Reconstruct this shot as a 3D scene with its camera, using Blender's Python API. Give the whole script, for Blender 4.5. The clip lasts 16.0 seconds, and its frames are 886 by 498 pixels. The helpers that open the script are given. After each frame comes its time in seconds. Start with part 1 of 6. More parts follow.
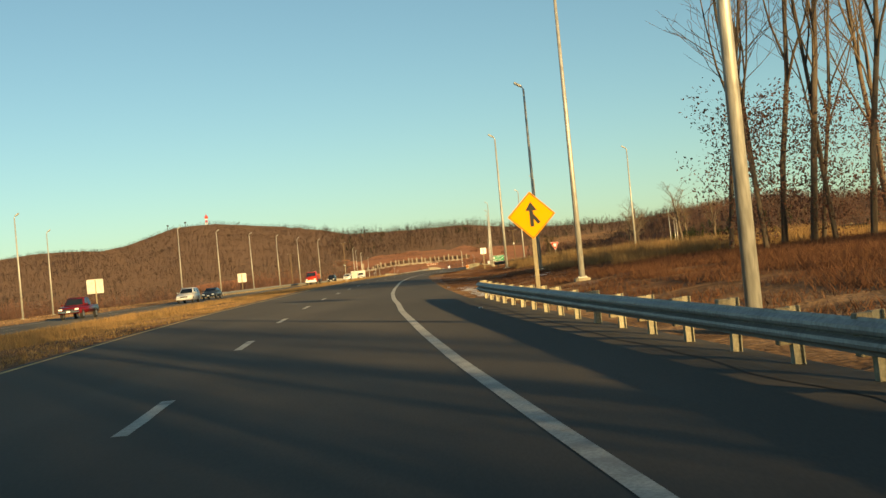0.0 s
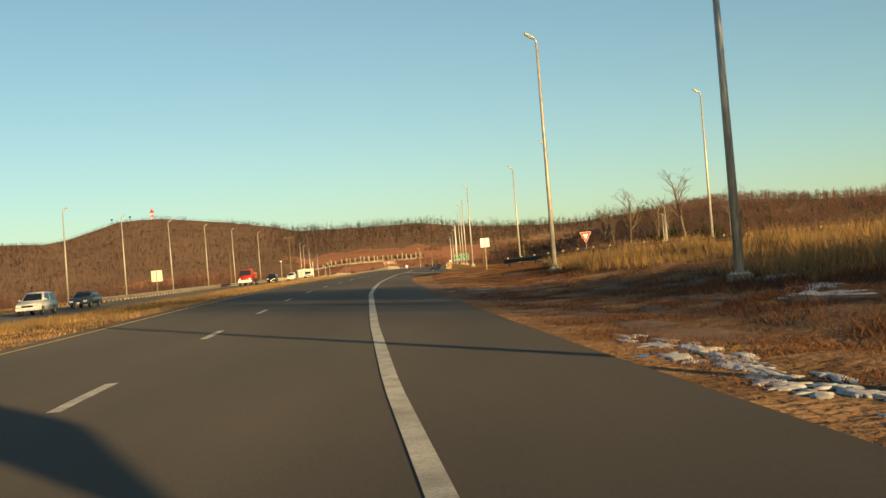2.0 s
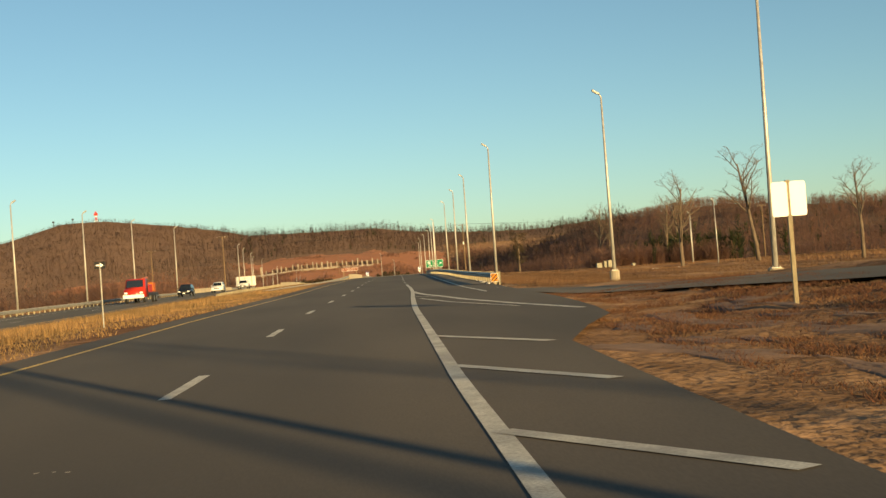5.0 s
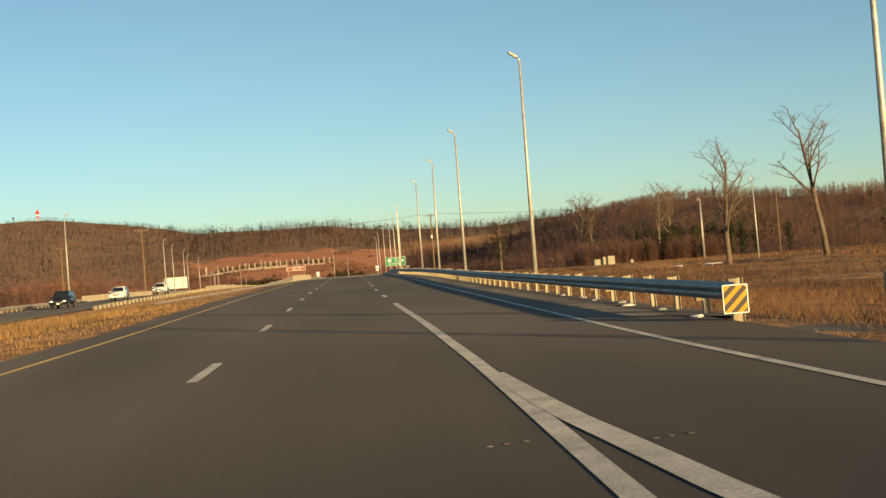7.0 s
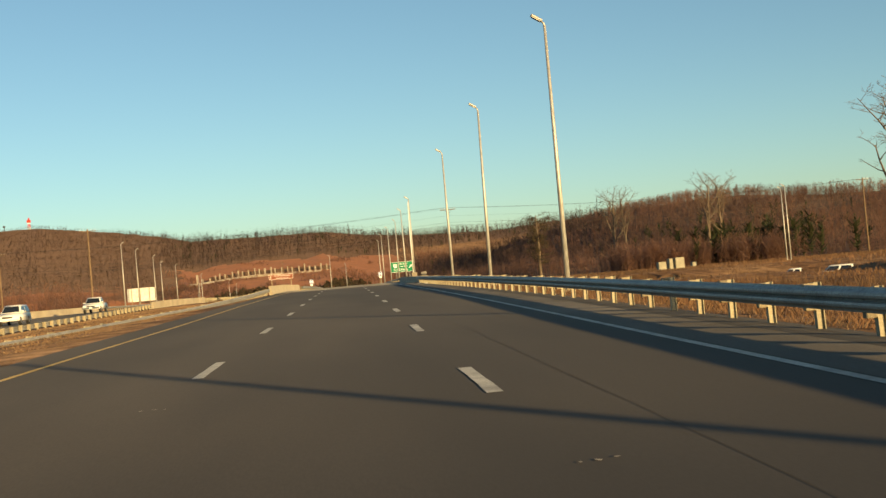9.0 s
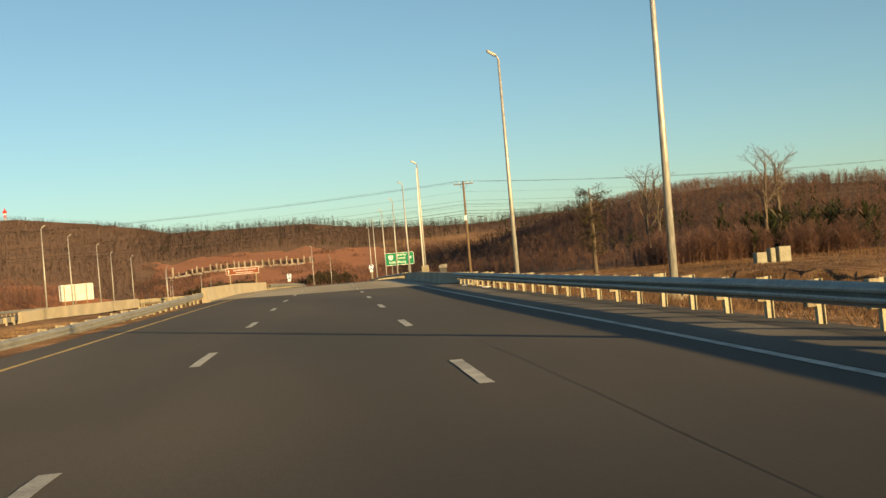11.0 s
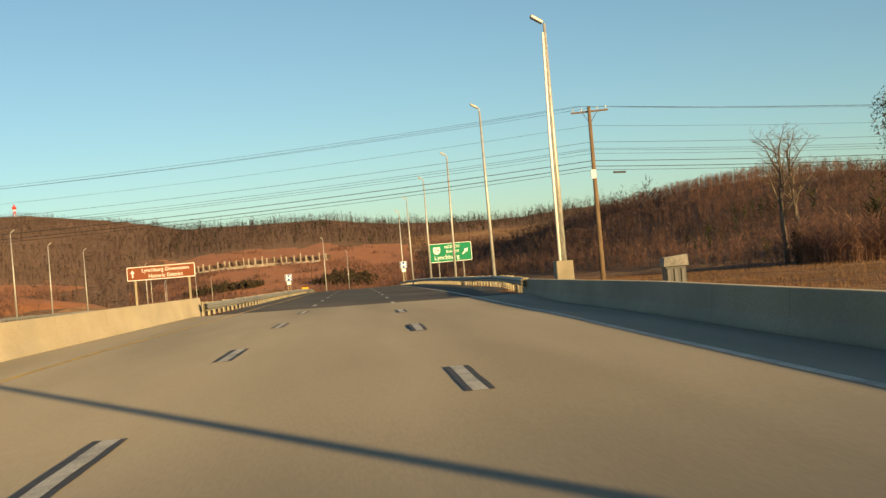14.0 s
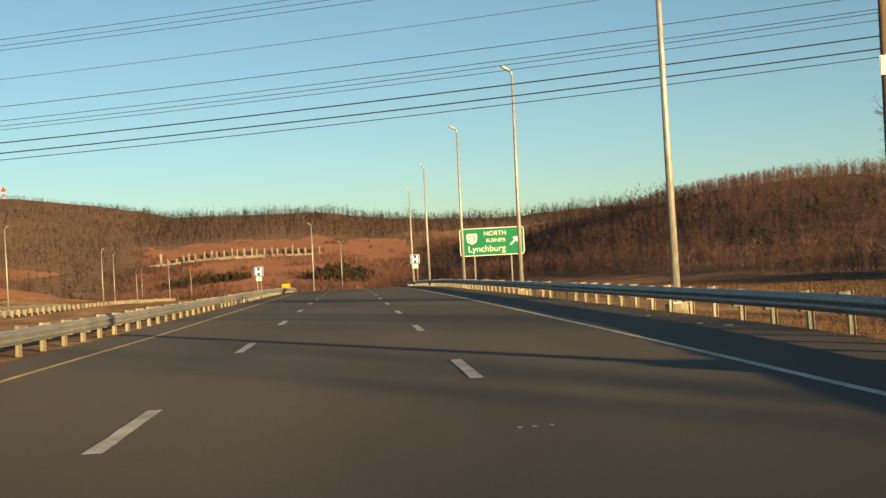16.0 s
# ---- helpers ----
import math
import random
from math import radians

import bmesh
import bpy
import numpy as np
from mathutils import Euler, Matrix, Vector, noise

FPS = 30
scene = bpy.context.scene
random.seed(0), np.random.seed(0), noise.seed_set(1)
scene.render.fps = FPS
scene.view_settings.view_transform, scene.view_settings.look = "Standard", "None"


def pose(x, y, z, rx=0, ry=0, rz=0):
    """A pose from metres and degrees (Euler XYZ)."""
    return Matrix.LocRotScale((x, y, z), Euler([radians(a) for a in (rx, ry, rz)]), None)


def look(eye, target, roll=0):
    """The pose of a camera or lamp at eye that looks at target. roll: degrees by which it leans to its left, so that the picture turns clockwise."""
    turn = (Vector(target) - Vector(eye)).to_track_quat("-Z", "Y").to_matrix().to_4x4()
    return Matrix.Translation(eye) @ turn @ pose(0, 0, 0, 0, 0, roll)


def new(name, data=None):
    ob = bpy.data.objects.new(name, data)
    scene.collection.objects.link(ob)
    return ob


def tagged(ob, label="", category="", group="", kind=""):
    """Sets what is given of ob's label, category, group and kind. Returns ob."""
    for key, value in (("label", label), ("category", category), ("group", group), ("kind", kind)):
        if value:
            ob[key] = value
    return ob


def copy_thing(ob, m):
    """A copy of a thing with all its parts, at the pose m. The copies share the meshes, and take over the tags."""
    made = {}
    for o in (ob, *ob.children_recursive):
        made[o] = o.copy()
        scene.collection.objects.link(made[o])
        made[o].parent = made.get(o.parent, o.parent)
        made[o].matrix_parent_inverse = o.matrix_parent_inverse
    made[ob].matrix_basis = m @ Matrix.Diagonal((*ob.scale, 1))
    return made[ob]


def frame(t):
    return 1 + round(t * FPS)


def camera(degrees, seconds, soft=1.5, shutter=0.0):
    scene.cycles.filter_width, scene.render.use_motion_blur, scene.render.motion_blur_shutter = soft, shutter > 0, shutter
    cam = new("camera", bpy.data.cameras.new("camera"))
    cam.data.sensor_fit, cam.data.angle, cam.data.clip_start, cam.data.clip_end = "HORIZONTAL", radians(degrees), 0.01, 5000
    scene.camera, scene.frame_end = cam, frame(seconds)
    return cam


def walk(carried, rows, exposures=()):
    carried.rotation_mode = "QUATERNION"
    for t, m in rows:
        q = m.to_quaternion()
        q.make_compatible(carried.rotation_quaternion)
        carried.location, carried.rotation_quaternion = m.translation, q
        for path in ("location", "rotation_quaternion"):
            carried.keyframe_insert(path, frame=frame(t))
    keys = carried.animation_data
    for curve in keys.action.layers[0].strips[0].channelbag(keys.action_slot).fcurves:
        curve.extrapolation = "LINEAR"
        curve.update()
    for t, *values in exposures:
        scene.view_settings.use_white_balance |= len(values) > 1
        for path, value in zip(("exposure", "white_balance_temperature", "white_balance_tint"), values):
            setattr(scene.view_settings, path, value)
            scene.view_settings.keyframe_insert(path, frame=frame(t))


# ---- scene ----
cam = camera(40.2, 16.0, soft=1.45, shutter=0.0)
PATH = [
    (0, (2.493, 1.693, 1.335), (2.449, 3.691, 1.387), -5.41),
    (0.5, (1.463, 12.643, 1.462), (1.446, 14.642, 1.512), -5.04),
    (1, (0.461, 25.135, 1.672), (0.48, 27.134, 1.721), -4.88),
    (1.5, (-0.337, 36.845, 1.852), (-0.305, 38.844, 1.903), -4.93),
    (2, (-1.081, 48.661, 2.03), (-1.044, 50.66, 2.074), -4.66),
    (2.5, (-1.83, 60.642, 2.217), (-1.792, 62.641, 2.268), -4.49),
    (3, (-2.551, 72.662, 2.407), (-2.508, 74.661, 2.459), -4.37),
    (3.5, (-3.246, 84.322, 2.619), (-3.192, 86.321, 2.671), -4.32),
    (4, (-3.865, 96.18, 2.801), (-3.797, 98.179, 2.854), -4.20),
    (4.5, (-4.367, 108.098, 3.027), (-4.28, 110.095, 3.079), -4.14),
    (6.8, (-4.791, 162.934, 3.834), (-4.59, 164.924, 3.875), -4.58),
    (7, (-4.505, 167.327, 3.889), (-4.311, 169.317, 3.93), -4.51),
    (7.5, (-4.307, 179.483, 4.025), (-4.119, 181.473, 4.077), -4.58),
    (8, (-4.167, 191.469, 4.138), (-3.974, 193.459, 4.198), -4.87),
    (8.5, (-3.907, 203.094, 4.291), (-3.709, 205.084, 4.343), -5.16),
    (9, (-3.66, 214.91, 4.459), (-3.462, 216.9, 4.51), -4.97),
    (9.5, (-3.532, 226.892, 4.633), (-3.321, 228.881, 4.675), -5.30),
    (9.7, (-3.453, 231.668, 4.704), (-3.239, 233.656, 4.749), -5.04),
    (11.8, (-2.351, 281.708, 5.325), (-2.126, 283.695, 5.359), -4.87),
    (12, (-2.237, 286.517, 5.387), (-2.025, 288.506, 5.425), -5.52),
    (12.5, (-1.986, 298.492, 5.46), (-1.78, 300.481, 5.502), -4.78),
    (13, (-1.749, 310.316, 5.621), (-1.544, 312.305, 5.656), -4.34),
    (13.5, (-1.439, 321.981, 5.723), (-1.238, 323.971, 5.769), -3.72),
    (14, (-1.276, 333.878, 5.859), (-1.083, 335.869, 5.896), -4.75),
    (14.5, (-1.082, 345.759, 5.884), (-0.882, 347.748, 5.924), -4.99),
    (15, (-0.66, 357.96, 6.052), (-0.452, 359.95, 6.073), -4.41),
    (15.5, (-0.396, 369.329, 6.018), (-0.187, 371.318, 6.041), -3.60),
    (16, (-0.14, 380.393, 6.076), (0.06, 382.383, 6.109), -2.91),
]
walk(cam, [(t, look(eye, target, roll)) for t, eye, target, roll in PATH], [(0, 0.81, 9400, -3), (1, 0.82, 9800, 3), (3.5, 0.81, 9050, -3), (7, 0.83, 8500, 3), (9, 0.82, 8550, 1), (13, 0.83, 8500, 2)])

# ---- world, sun, exposure ----
SUN_ELEVATION, SUN_AZIMUTH = radians(6.2), radians(152.3)   # azimuth clockwise from +y
world = bpy.data.worlds.new("world")
scene.world = world
world.use_nodes = True
wn, wl = world.node_tree.nodes, world.node_tree.links
sky = wn.new("ShaderNodeTexSky")
sky.sky_type, sky.sun_disc = "NISHITA", False
sky.sun_elevation, sky.sun_rotation = SUN_ELEVATION, SUN_AZIMUTH
sky.air_density, sky.dust_density, sky.ozone_density = 0.78, 0.5, 2.65
wn["Background"].inputs["Strength"].default_value = 0.122
wl.new(sky.outputs[0], wn["Background"].inputs["Color"])

sun = new("sun", bpy.data.lights.new("sun", "SUN"))
sun.data.energy, sun.data.angle, sun.data.color = 5.0, radians(0.53), (1.0, 0.72, 0.42)
to_sun = Vector((math.sin(SUN_AZIMUTH) * math.cos(SUN_ELEVATION), math.cos(SUN_AZIMUTH) * math.cos(SUN_ELEVATION), math.sin(SUN_ELEVATION)))
sun.matrix_world = look(to_sun * 300, (0, 0, 0))
# ---- materials ----
def material(name, dark, light, size=1.0, rough=0.8, metal=0.0, bump=0.0, fine=30.0, stain=None, stain_size=0.2, stain_amount=0.5, stretch=(1, 1, 1), per_piece=0.0, spec=0.5, grain_relief=0.0, speck=0.8):
    """A surface with a broad and a fine variation of colour, a stain of its own size, and relief."""
    m = bpy.data.materials.new(name)
    m.use_nodes = True
    n, l = m.node_tree.nodes, m.node_tree.links
    b = n["Principled BSDF"]
    b.inputs["Roughness"].default_value, b.inputs["Metallic"].default_value = rough, metal
    b.inputs["Specular IOR Level"].default_value = spec
    b.inputs["Diffuse Roughness"].default_value = 0.45 if rough > 0.8 else 0.2
    co = n.new("ShaderNodeTexCoord")
    mp = n.new("ShaderNodeMapping")
    mp.inputs["Scale"].default_value = stretch
    l.new(co.outputs["Object"], mp.inputs[0])

    def noise_at(scale, detail=4.0):
        t = n.new("ShaderNodeTexNoise")
        t.inputs["Scale"].default_value, t.inputs["Detail"].default_value = scale, detail
        l.new(mp.outputs[0], t.inputs["Vector"])
        return t.outputs["Fac"]

    def ramp(fac, a, c, lo=0.35, hi=0.65):
        r = n.new("ShaderNodeValToRGB")
        r.color_ramp.elements[0].position, r.color_ramp.elements[1].position = lo, hi
        r.color_ramp.elements[0].color, r.color_ramp.elements[1].color = (*a, 1), (*c, 1)
        l.new(fac, r.inputs[0])
        return r.outputs[0]

    def mix(fac, a, c, kind="MIX"):
        x = n.new("ShaderNodeMix")
        x.data_type, x.blend_type = "RGBA", kind
        for s, v in ((0, fac), (6, a), (7, c)):
            if isinstance(v, (int, float)):
                x.inputs[s].default_value = v
            elif isinstance(v, tuple):
                x.inputs[s].default_value = (*v, 1)
            else:
                l.new(v, x.inputs[s])
        return x.outputs[2]

    broad = ramp(noise_at(1.0 / size), dark, light)
    grain = ramp(noise_at(fine, 2.0), (0.72, 0.72, 0.72), (1.2, 1.2, 1.2))
    col = mix(speck, broad, grain, "MULTIPLY")
    if stain:
        s = noise_at(stain_size, 6.0)
        f = n.new("ShaderNodeMapRange")
        f.inputs[1].default_value, f.inputs[2].default_value, f.inputs[4].default_value = 0.48, 0.66, stain_amount
        l.new(s, f.inputs[0])
        col = mix(f.outputs[0], col, stain)
    if per_piece:
        oi = n.new("ShaderNodeObjectInfo")
        col = mix(1.0, col, ramp(oi.outputs["Random"], (1 - per_piece,) * 3, (1 + per_piece,) * 3, 0, 1), "MULTIPLY")
    l.new(col, b.inputs["Base Color"])
    if bump:
        bp = n.new("ShaderNodeBump")
        bp.inputs["Strength"].default_value, bp.inputs["Distance"].default_value = grain_relief or min(bump * 20, 0.8), bump
        l.new(noise_at(fine * 0.7, 3.0), bp.inputs["Height"])
        l.new(bp.outputs[0], b.inputs["Normal"])
    return m


def plain(name, color, rough=0.5, metal=0.0, spec=0.5, glow=0.0):
    m = bpy.data.materials.new(name)
    m.use_nodes = True
    b = m.node_tree.nodes["Principled BSDF"]
    b.inputs["Base Color"].default_value = (*color, 1)
    b.inputs["Roughness"].default_value, b.inputs["Metallic"].default_value = rough, metal
    b.inputs["Specular IOR Level"].default_value = spec
    if glow:
        b.inputs["Emission Color"].default_value, b.inputs["Emission Strength"].default_value = (*color, 1), glow
    return m


def tinted_foliage(name, colors, rough=0.9, stand=0.0, through_light=0.0):
    """Leaves, twigs or blades, each island with a colour of its own."""
    m = bpy.data.materials.new(name)
    m.use_nodes = True
    n, l = m.node_tree.nodes, m.node_tree.links
    b = n["Principled BSDF"]
    b.inputs["Roughness"].default_value = rough
    b.inputs["Specular IOR Level"].default_value = 0.15
    g = n.new("ShaderNodeNewGeometry")
    r = n.new("ShaderNodeValToRGB")
    el = r.color_ramp.elements
    el[0].color, el[1].color = (*colors[0], 1), (*colors[-1], 1)
    for k, c in enumerate(colors[1:-1], 1):
        e = el.new(k / (len(colors) - 1))
        e.color = (*c, 1)
    l.new(g.outputs["Random Per Island"], r.inputs[0])
    col = r.outputs[0]
    if stand:
        co, t, w, x = n.new("ShaderNodeTexCoord"), n.new("ShaderNodeTexNoise"), n.new("ShaderNodeValToRGB"), n.new("ShaderNodeMix")
        t.inputs["Scale"].default_value, t.inputs["Detail"].default_value = 1.0 / stand, 5.0
        l.new(co.outputs["Object"], t.inputs["Vector"])
        l.new(t.outputs["Fac"], w.inputs[0])
        w.color_ramp.elements[0].position, w.color_ramp.elements[1].position = 0.36, 0.64
        w.color_ramp.elements[0].color, w.color_ramp.elements[1].color = (0.62, 0.66, 0.72, 1), (1.3, 1.22, 1.16, 1)
        x.data_type, x.blend_type = "RGBA", "MULTIPLY"
        x.inputs[0].default_value = 1.0
        l.new(col, x.inputs[6])
        l.new(w.outputs[0], x.inputs[7])
        col = x.outputs[2]
    l.new(col, b.inputs["Base Color"])
    if through_light:
        tr, mx = n.new("ShaderNodeBsdfTranslucent"), n.new("ShaderNodeMixShader")
        l.new(col, tr.inputs["Color"])
        mx.inputs[0].default_value = through_light
        l.new(b.outputs[0], mx.inputs[1])
        l.new(tr.outputs[0], mx.inputs[2])
        l.new(mx.outputs[0], n["Material Output"].inputs["Surface"])
    return m


ASPHALT = material("asphalt", (0.042, 0.0365, 0.0305), (0.064, 0.0555, 0.0465), 3.5, 0.88, bump=0.0012, fine=55, stain=(0.031, 0.028, 0.024), stain_size=0.12, stain_amount=0.5, stretch=(1, 0.18, 1), spec=0.3, grain_relief=0.12, speck=0.35)
OLD_ASPHALT = material("worn_asphalt", (0.055, 0.05, 0.042), (0.08, 0.072, 0.06), 3.0, 0.88, bump=0.0012, fine=45, stain=(0.03, 0.028, 0.025), stain_size=0.2, stretch=(1, 0.3, 1), spec=0.3, speck=0.40)
DARK_EDGE = material("dark_road_edge", (0.026, 0.022, 0.018), (0.042, 0.036, 0.029), 0.6, 0.9, bump=0.004, fine=12, stain=(0.055, 0.044, 0.032), stain_size=0.8, stain_amount=0.5)
SHOULDER = material("gritty_shoulder_asphalt", (0.085, 0.076, 0.064), (0.125, 0.112, 0.095), 1.6, 0.9, bump=0.0015, fine=30, stain=(0.06, 0.054, 0.046), stain_size=0.35, stain_amount=0.6, stretch=(1, 0.3, 1), spec=0.3, speck=0.6)
DECK = material("deck_concrete", (0.19, 0.168, 0.128), (0.25, 0.222, 0.172), 2.5, 0.85, bump=0.0007, fine=40, stain=(0.15, 0.133, 0.105), stain_size=0.25, stain_amount=0.5, stretch=(1, 0.12, 1), spec=0.3, speck=0.20)
CONCRETE = material("concrete", (0.29, 0.247, 0.175), (0.365, 0.315, 0.23), 1.5, 0.88, bump=0.0003, fine=25, stain=(0.22, 0.2, 0.17), stain_size=0.6, stain_amount=0.45, stretch=(1, 0.5, 1), speck=0.30)
WHITE_PAINT = material("white_road_paint", (0.34, 0.325, 0.28), (0.48, 0.46, 0.40), 0.5, 0.7, bump=0.002, fine=35, stain=(0.16, 0.15, 0.14), stain_size=1.6, stain_amount=0.6)
YELLOW_PAINT = material("yellow_road_paint", (0.44, 0.28, 0.06), (0.56, 0.38, 0.10), 0.6, 0.7, bump=0.002, fine=35, stain=(0.16, 0.13, 0.08), stain_size=1.6, stain_amount=0.5)
SCAR = material("torn_marker_patch", (0.16, 0.145, 0.12), (0.30, 0.27, 0.225), 0.1, 0.9, fine=60)
SEAL = material("crack_seal", (0.028, 0.025, 0.022), (0.038, 0.034, 0.03), 0.4, 0.85, fine=30)
BLACK_PAINT = material("black_road_paint", (0.035, 0.028, 0.022), (0.055, 0.045, 0.035), 0.5, 0.7, bump=0.002, fine=35)
GALVANISED = material("galvanised_steel", (0.24, 0.24, 0.225), (0.33, 0.33, 0.31), 0.6, 0.6, metal=0.35, fine=18, stain=(0.30, 0.29, 0.27), stain_size=1.2, stain_amount=0.5)
POLE_STEEL = material("pole_steel", (0.44, 0.43, 0.40), (0.56, 0.55, 0.51), 0.8, 0.55, metal=0.55, fine=20, stain=(0.34, 0.32, 0.28), stain_size=0.9, stretch=(1, 1, 0.15))
POST_STEEL = material("weathered_post_steel", (0.30, 0.27, 0.19), (0.40, 0.36, 0.26), 0.25, 0.7, metal=0.15, fine=25, stain=(0.24, 0.19, 0.12), stain_size=2.0, per_piece=0.15)
POST_WOOD = material("weathered_post_wood", (0.24, 0.20, 0.13), (0.35, 0.295, 0.20), 0.2, 0.9, bump=0.003, fine=40, stain=(0.2, 0.16, 0.11), stain_size=3.0, stretch=(6, 6, 0.6), per_piece=0.22)
UTILITY_WOOD = material("creosoted_wood", (0.12, 0.08, 0.05), (0.22, 0.15, 0.09), 0.3, 0.9, bump=0.004, fine=25, stretch=(5, 5, 0.4))
DARK_STEEL = plain("dark_steel", (0.06, 0.06, 0.065), 0.5, 0.6)
WIRE = plain("weathered_wire", (0.05, 0.05, 0.05), 0.6, 0.3)
LAMP_GLASS = plain("lamp_lens", (0.55, 0.55, 0.5), 0.2)
SIGN_BACK = material("sign_back_aluminium", (0.62, 0.60, 0.54), (0.76, 0.74, 0.68), 0.9, 0.5, metal=0.25, fine=15)
SIGN_AMBER = plain("sign_amber", (0.75, 0.24, 0.008), 0.4)
SIGN_YELLOW = plain("sign_yellow", (0.80, 0.33, 0.01), 0.35)
SIGN_BLACK = plain("sign_black", (0.015, 0.015, 0.015), 0.5)
SIGN_WHITE = plain("sign_white", (0.85, 0.84, 0.80), 0.35)
SIGN_GREEN = plain("sign_green", (0.0, 0.20, 0.09), 0.35)
SIGN_BROWN = plain("sign_brown", (0.20, 0.055, 0.02), 0.4)
SIGN_RED = plain("sign_red", (0.62, 0.03, 0.02), 0.35)
SIGN_BLUE = plain("sign_blue", (0.02, 0.08, 0.30), 0.35)
# ---- plan: the carriageway's own lines ----
LINE_Y = (-400, -40, 12.7, 24.9, 37.2, 49.2, 61.3, 73.4, 97.8, 110, 122, 134, 160, 183, 195, 207, 232, 256, 317, 354, 390, 415, 470, 520, 1200)
LINE_X = (40, 4.4, -0.93, -2.2, -3.38, -4.3, -5.1, -5.72, -6.79, -7.08, -7.2, -7.18, -6.85, -6.4, -6.15, -5.96, -5.58, -5.05, -4.08, -3.26, -2.11, -1.46, -0.2, 0.6, 4)
RISE_Y = (-400, -40, 0, 40, 80, 120, 160, 200, 240, 280, 320, 360, 400, 440, 480, 520, 560, 600, 660, 760, 900, 1200)
RISE_Z = (-6, -0.6, 0, 0.6, 1.24, 1.88, 2.48, 2.96, 3.51, 4.0, 4.38, 4.72, 4.76, 4.7, 4.6, 4.3, 3.7, 2.8, 1.2, -0.5, -1.5, -2)


def line_x(y):
    """x of the left-hand broken line, from which all offsets count."""
    return np.interp(y, LINE_Y, LINE_X)


def road_z(y):
    return np.interp(y, RISE_Y, RISE_Z)


def opposing_drop(y):
    """How far the opposing carriageway lies below this one."""
    return np.interp(y, (0, 80, 140, 300, 345, 420, 600), (0.5, 0.6, 0.65, 0.7, 0.6, 0.5, 0.5))


def smooth(t):
    t = np.clip(t, 0, 1)
    return t * t * (3 - 2 * t)


def on_road(u, y, up=0.0):
    """The place at offset u from the broken line."""
    return Vector((float(line_x(y)) + u, y, float(road_z(y)) + up))


# crest heights of the hills round the valley, by bearing from (0, 200), with the woods' height taken off
FAR_BEARING = (-180, -60, -30, -23.2, -22.2, -20.6, -19.3, -17.9, -16.8, -15.7, -14.9, -14, -13, -12.3, -10.9, -9.5, -8.4, -7.3, -6.1, -4.5, -3, -1.5, 0, 2, 3.6, 6, 8, 10, 12, 15, 25, 60, 180)
FAR_SLOPE = (0.0100, 0.0300, 0.0500, 0.0542, 0.0570, 0.0577, 0.0572, 0.0548, 0.0600, 0.0658, 0.0700, 0.0713, 0.0715, 0.0713, 0.0672, 0.0640, 0.0623, 0.0581, 0.0532, 0.0540, 0.0533, 0.0533, 0.0533, 0.0480, 0.0455, 0.0435, 0.0430, 0.0460, 0.0480, 0.0450, 0.0380, 0.0200, 0.0100)
NEAR_BEARING = (-180, 1.5, 3, 5, 7, 9, 10, 11.6, 14, 17, 19, 22, 26, 35, 60, 100, 180)
NEAR_CREST = (0, 0, 3.5, 11.5, 20, 29, 33, 39, 44, 44, 42, 36, 33, 30, 24, 8, 0)
TREES_UP = 5.0


def ground_z(x, y):
    """Height of the ground: the road's bed, its ditches and banks, the fields, and the hills."""
    x, y = np.asarray(x, float), np.asarray(y, float)
    u, base = x - line_x(y), road_z(y)
    early = 1 - smooth((y - 150) / 50)
    right_early = np.interp(u, (5.6, 6.6, 9.5, 13, 18, 25, 45, 120, 400), (-0.07, -0.12, -0.16, 0.12, 0.46, 0.55, 0.7, 0.6, 0.0))
    right_late = np.interp(u, (8.2, 9.6, 12, 20, 40, 75, 150, 400), (-0.07, -0.12, -0.45, -1.1, -1.6, -2.0, -2.4, -3.5))
    right = early * right_early + (1 - early) * right_late
    left = np.interp(-u, (4.2, 5.2, 8, 11), (-0.07, -0.05, -0.15, -0.3))
    across = smooth((-x - 17) / 8)
    platform = -opposing_drop(y) - 0.07 - np.interp(-x, (37.6, 40, 52, 65, 140, 400), (0, 0.05, 0.15, 0.6, 2.5, 4.5))
    left = left * (1 - across) + platform * across
    z = base + np.where(u > 0, right, left)
    # the way under the bridges
    cut = smooth((y - 333 + 0.9 * u) / 6) * smooth((386 - 0.9 * u - y) / 6) * smooth((70 - np.abs(u + 14)) / 15)
    z = z - 5.5 * cut
    z = z - 2.6 * np.exp(-(((x - 49) / 9) ** 2) - ((y - 346) / 9) ** 2)
    bearing, far = np.degrees(np.arctan2(x, y - 200)), np.hypot(x, y - 200)
    crest_at = np.interp(bearing, (-9, -4, 2, 12), (2400, 1800, 1800, 1500))
    t = np.clip((far - 600) / (crest_at - 600), 0, 1.25)
    hill = np.interp(bearing, FAR_BEARING, FAR_SLOPE) * crest_at - TREES_UP
    far_hill = hill * np.where(t < 1, t ** 1.2, 1 - (t - 1) * 0.8)
    crest_r = np.interp(bearing, (7, 9, 11.6, 14, 17, 22, 30), (1020, 980, 910, 846, 774, 690, 640))
    t2 = np.clip((far - 340) / (crest_r - 340), 0, 1.6)
    near_hill = np.interp(bearing, NEAR_BEARING, NEAR_CREST) * np.where(t2 < 1, smooth(t2), 1 - (t2 - 1) * 0.5)
    mound = 11 * np.exp(-((x + 110) / 45) ** 2 - ((y - 690) / 60) ** 2)
    return np.maximum(z * smooth((1500 - far) / 900) + far_hill, np.where(near_hill > 0.01, z + near_hill, -99)) + mound


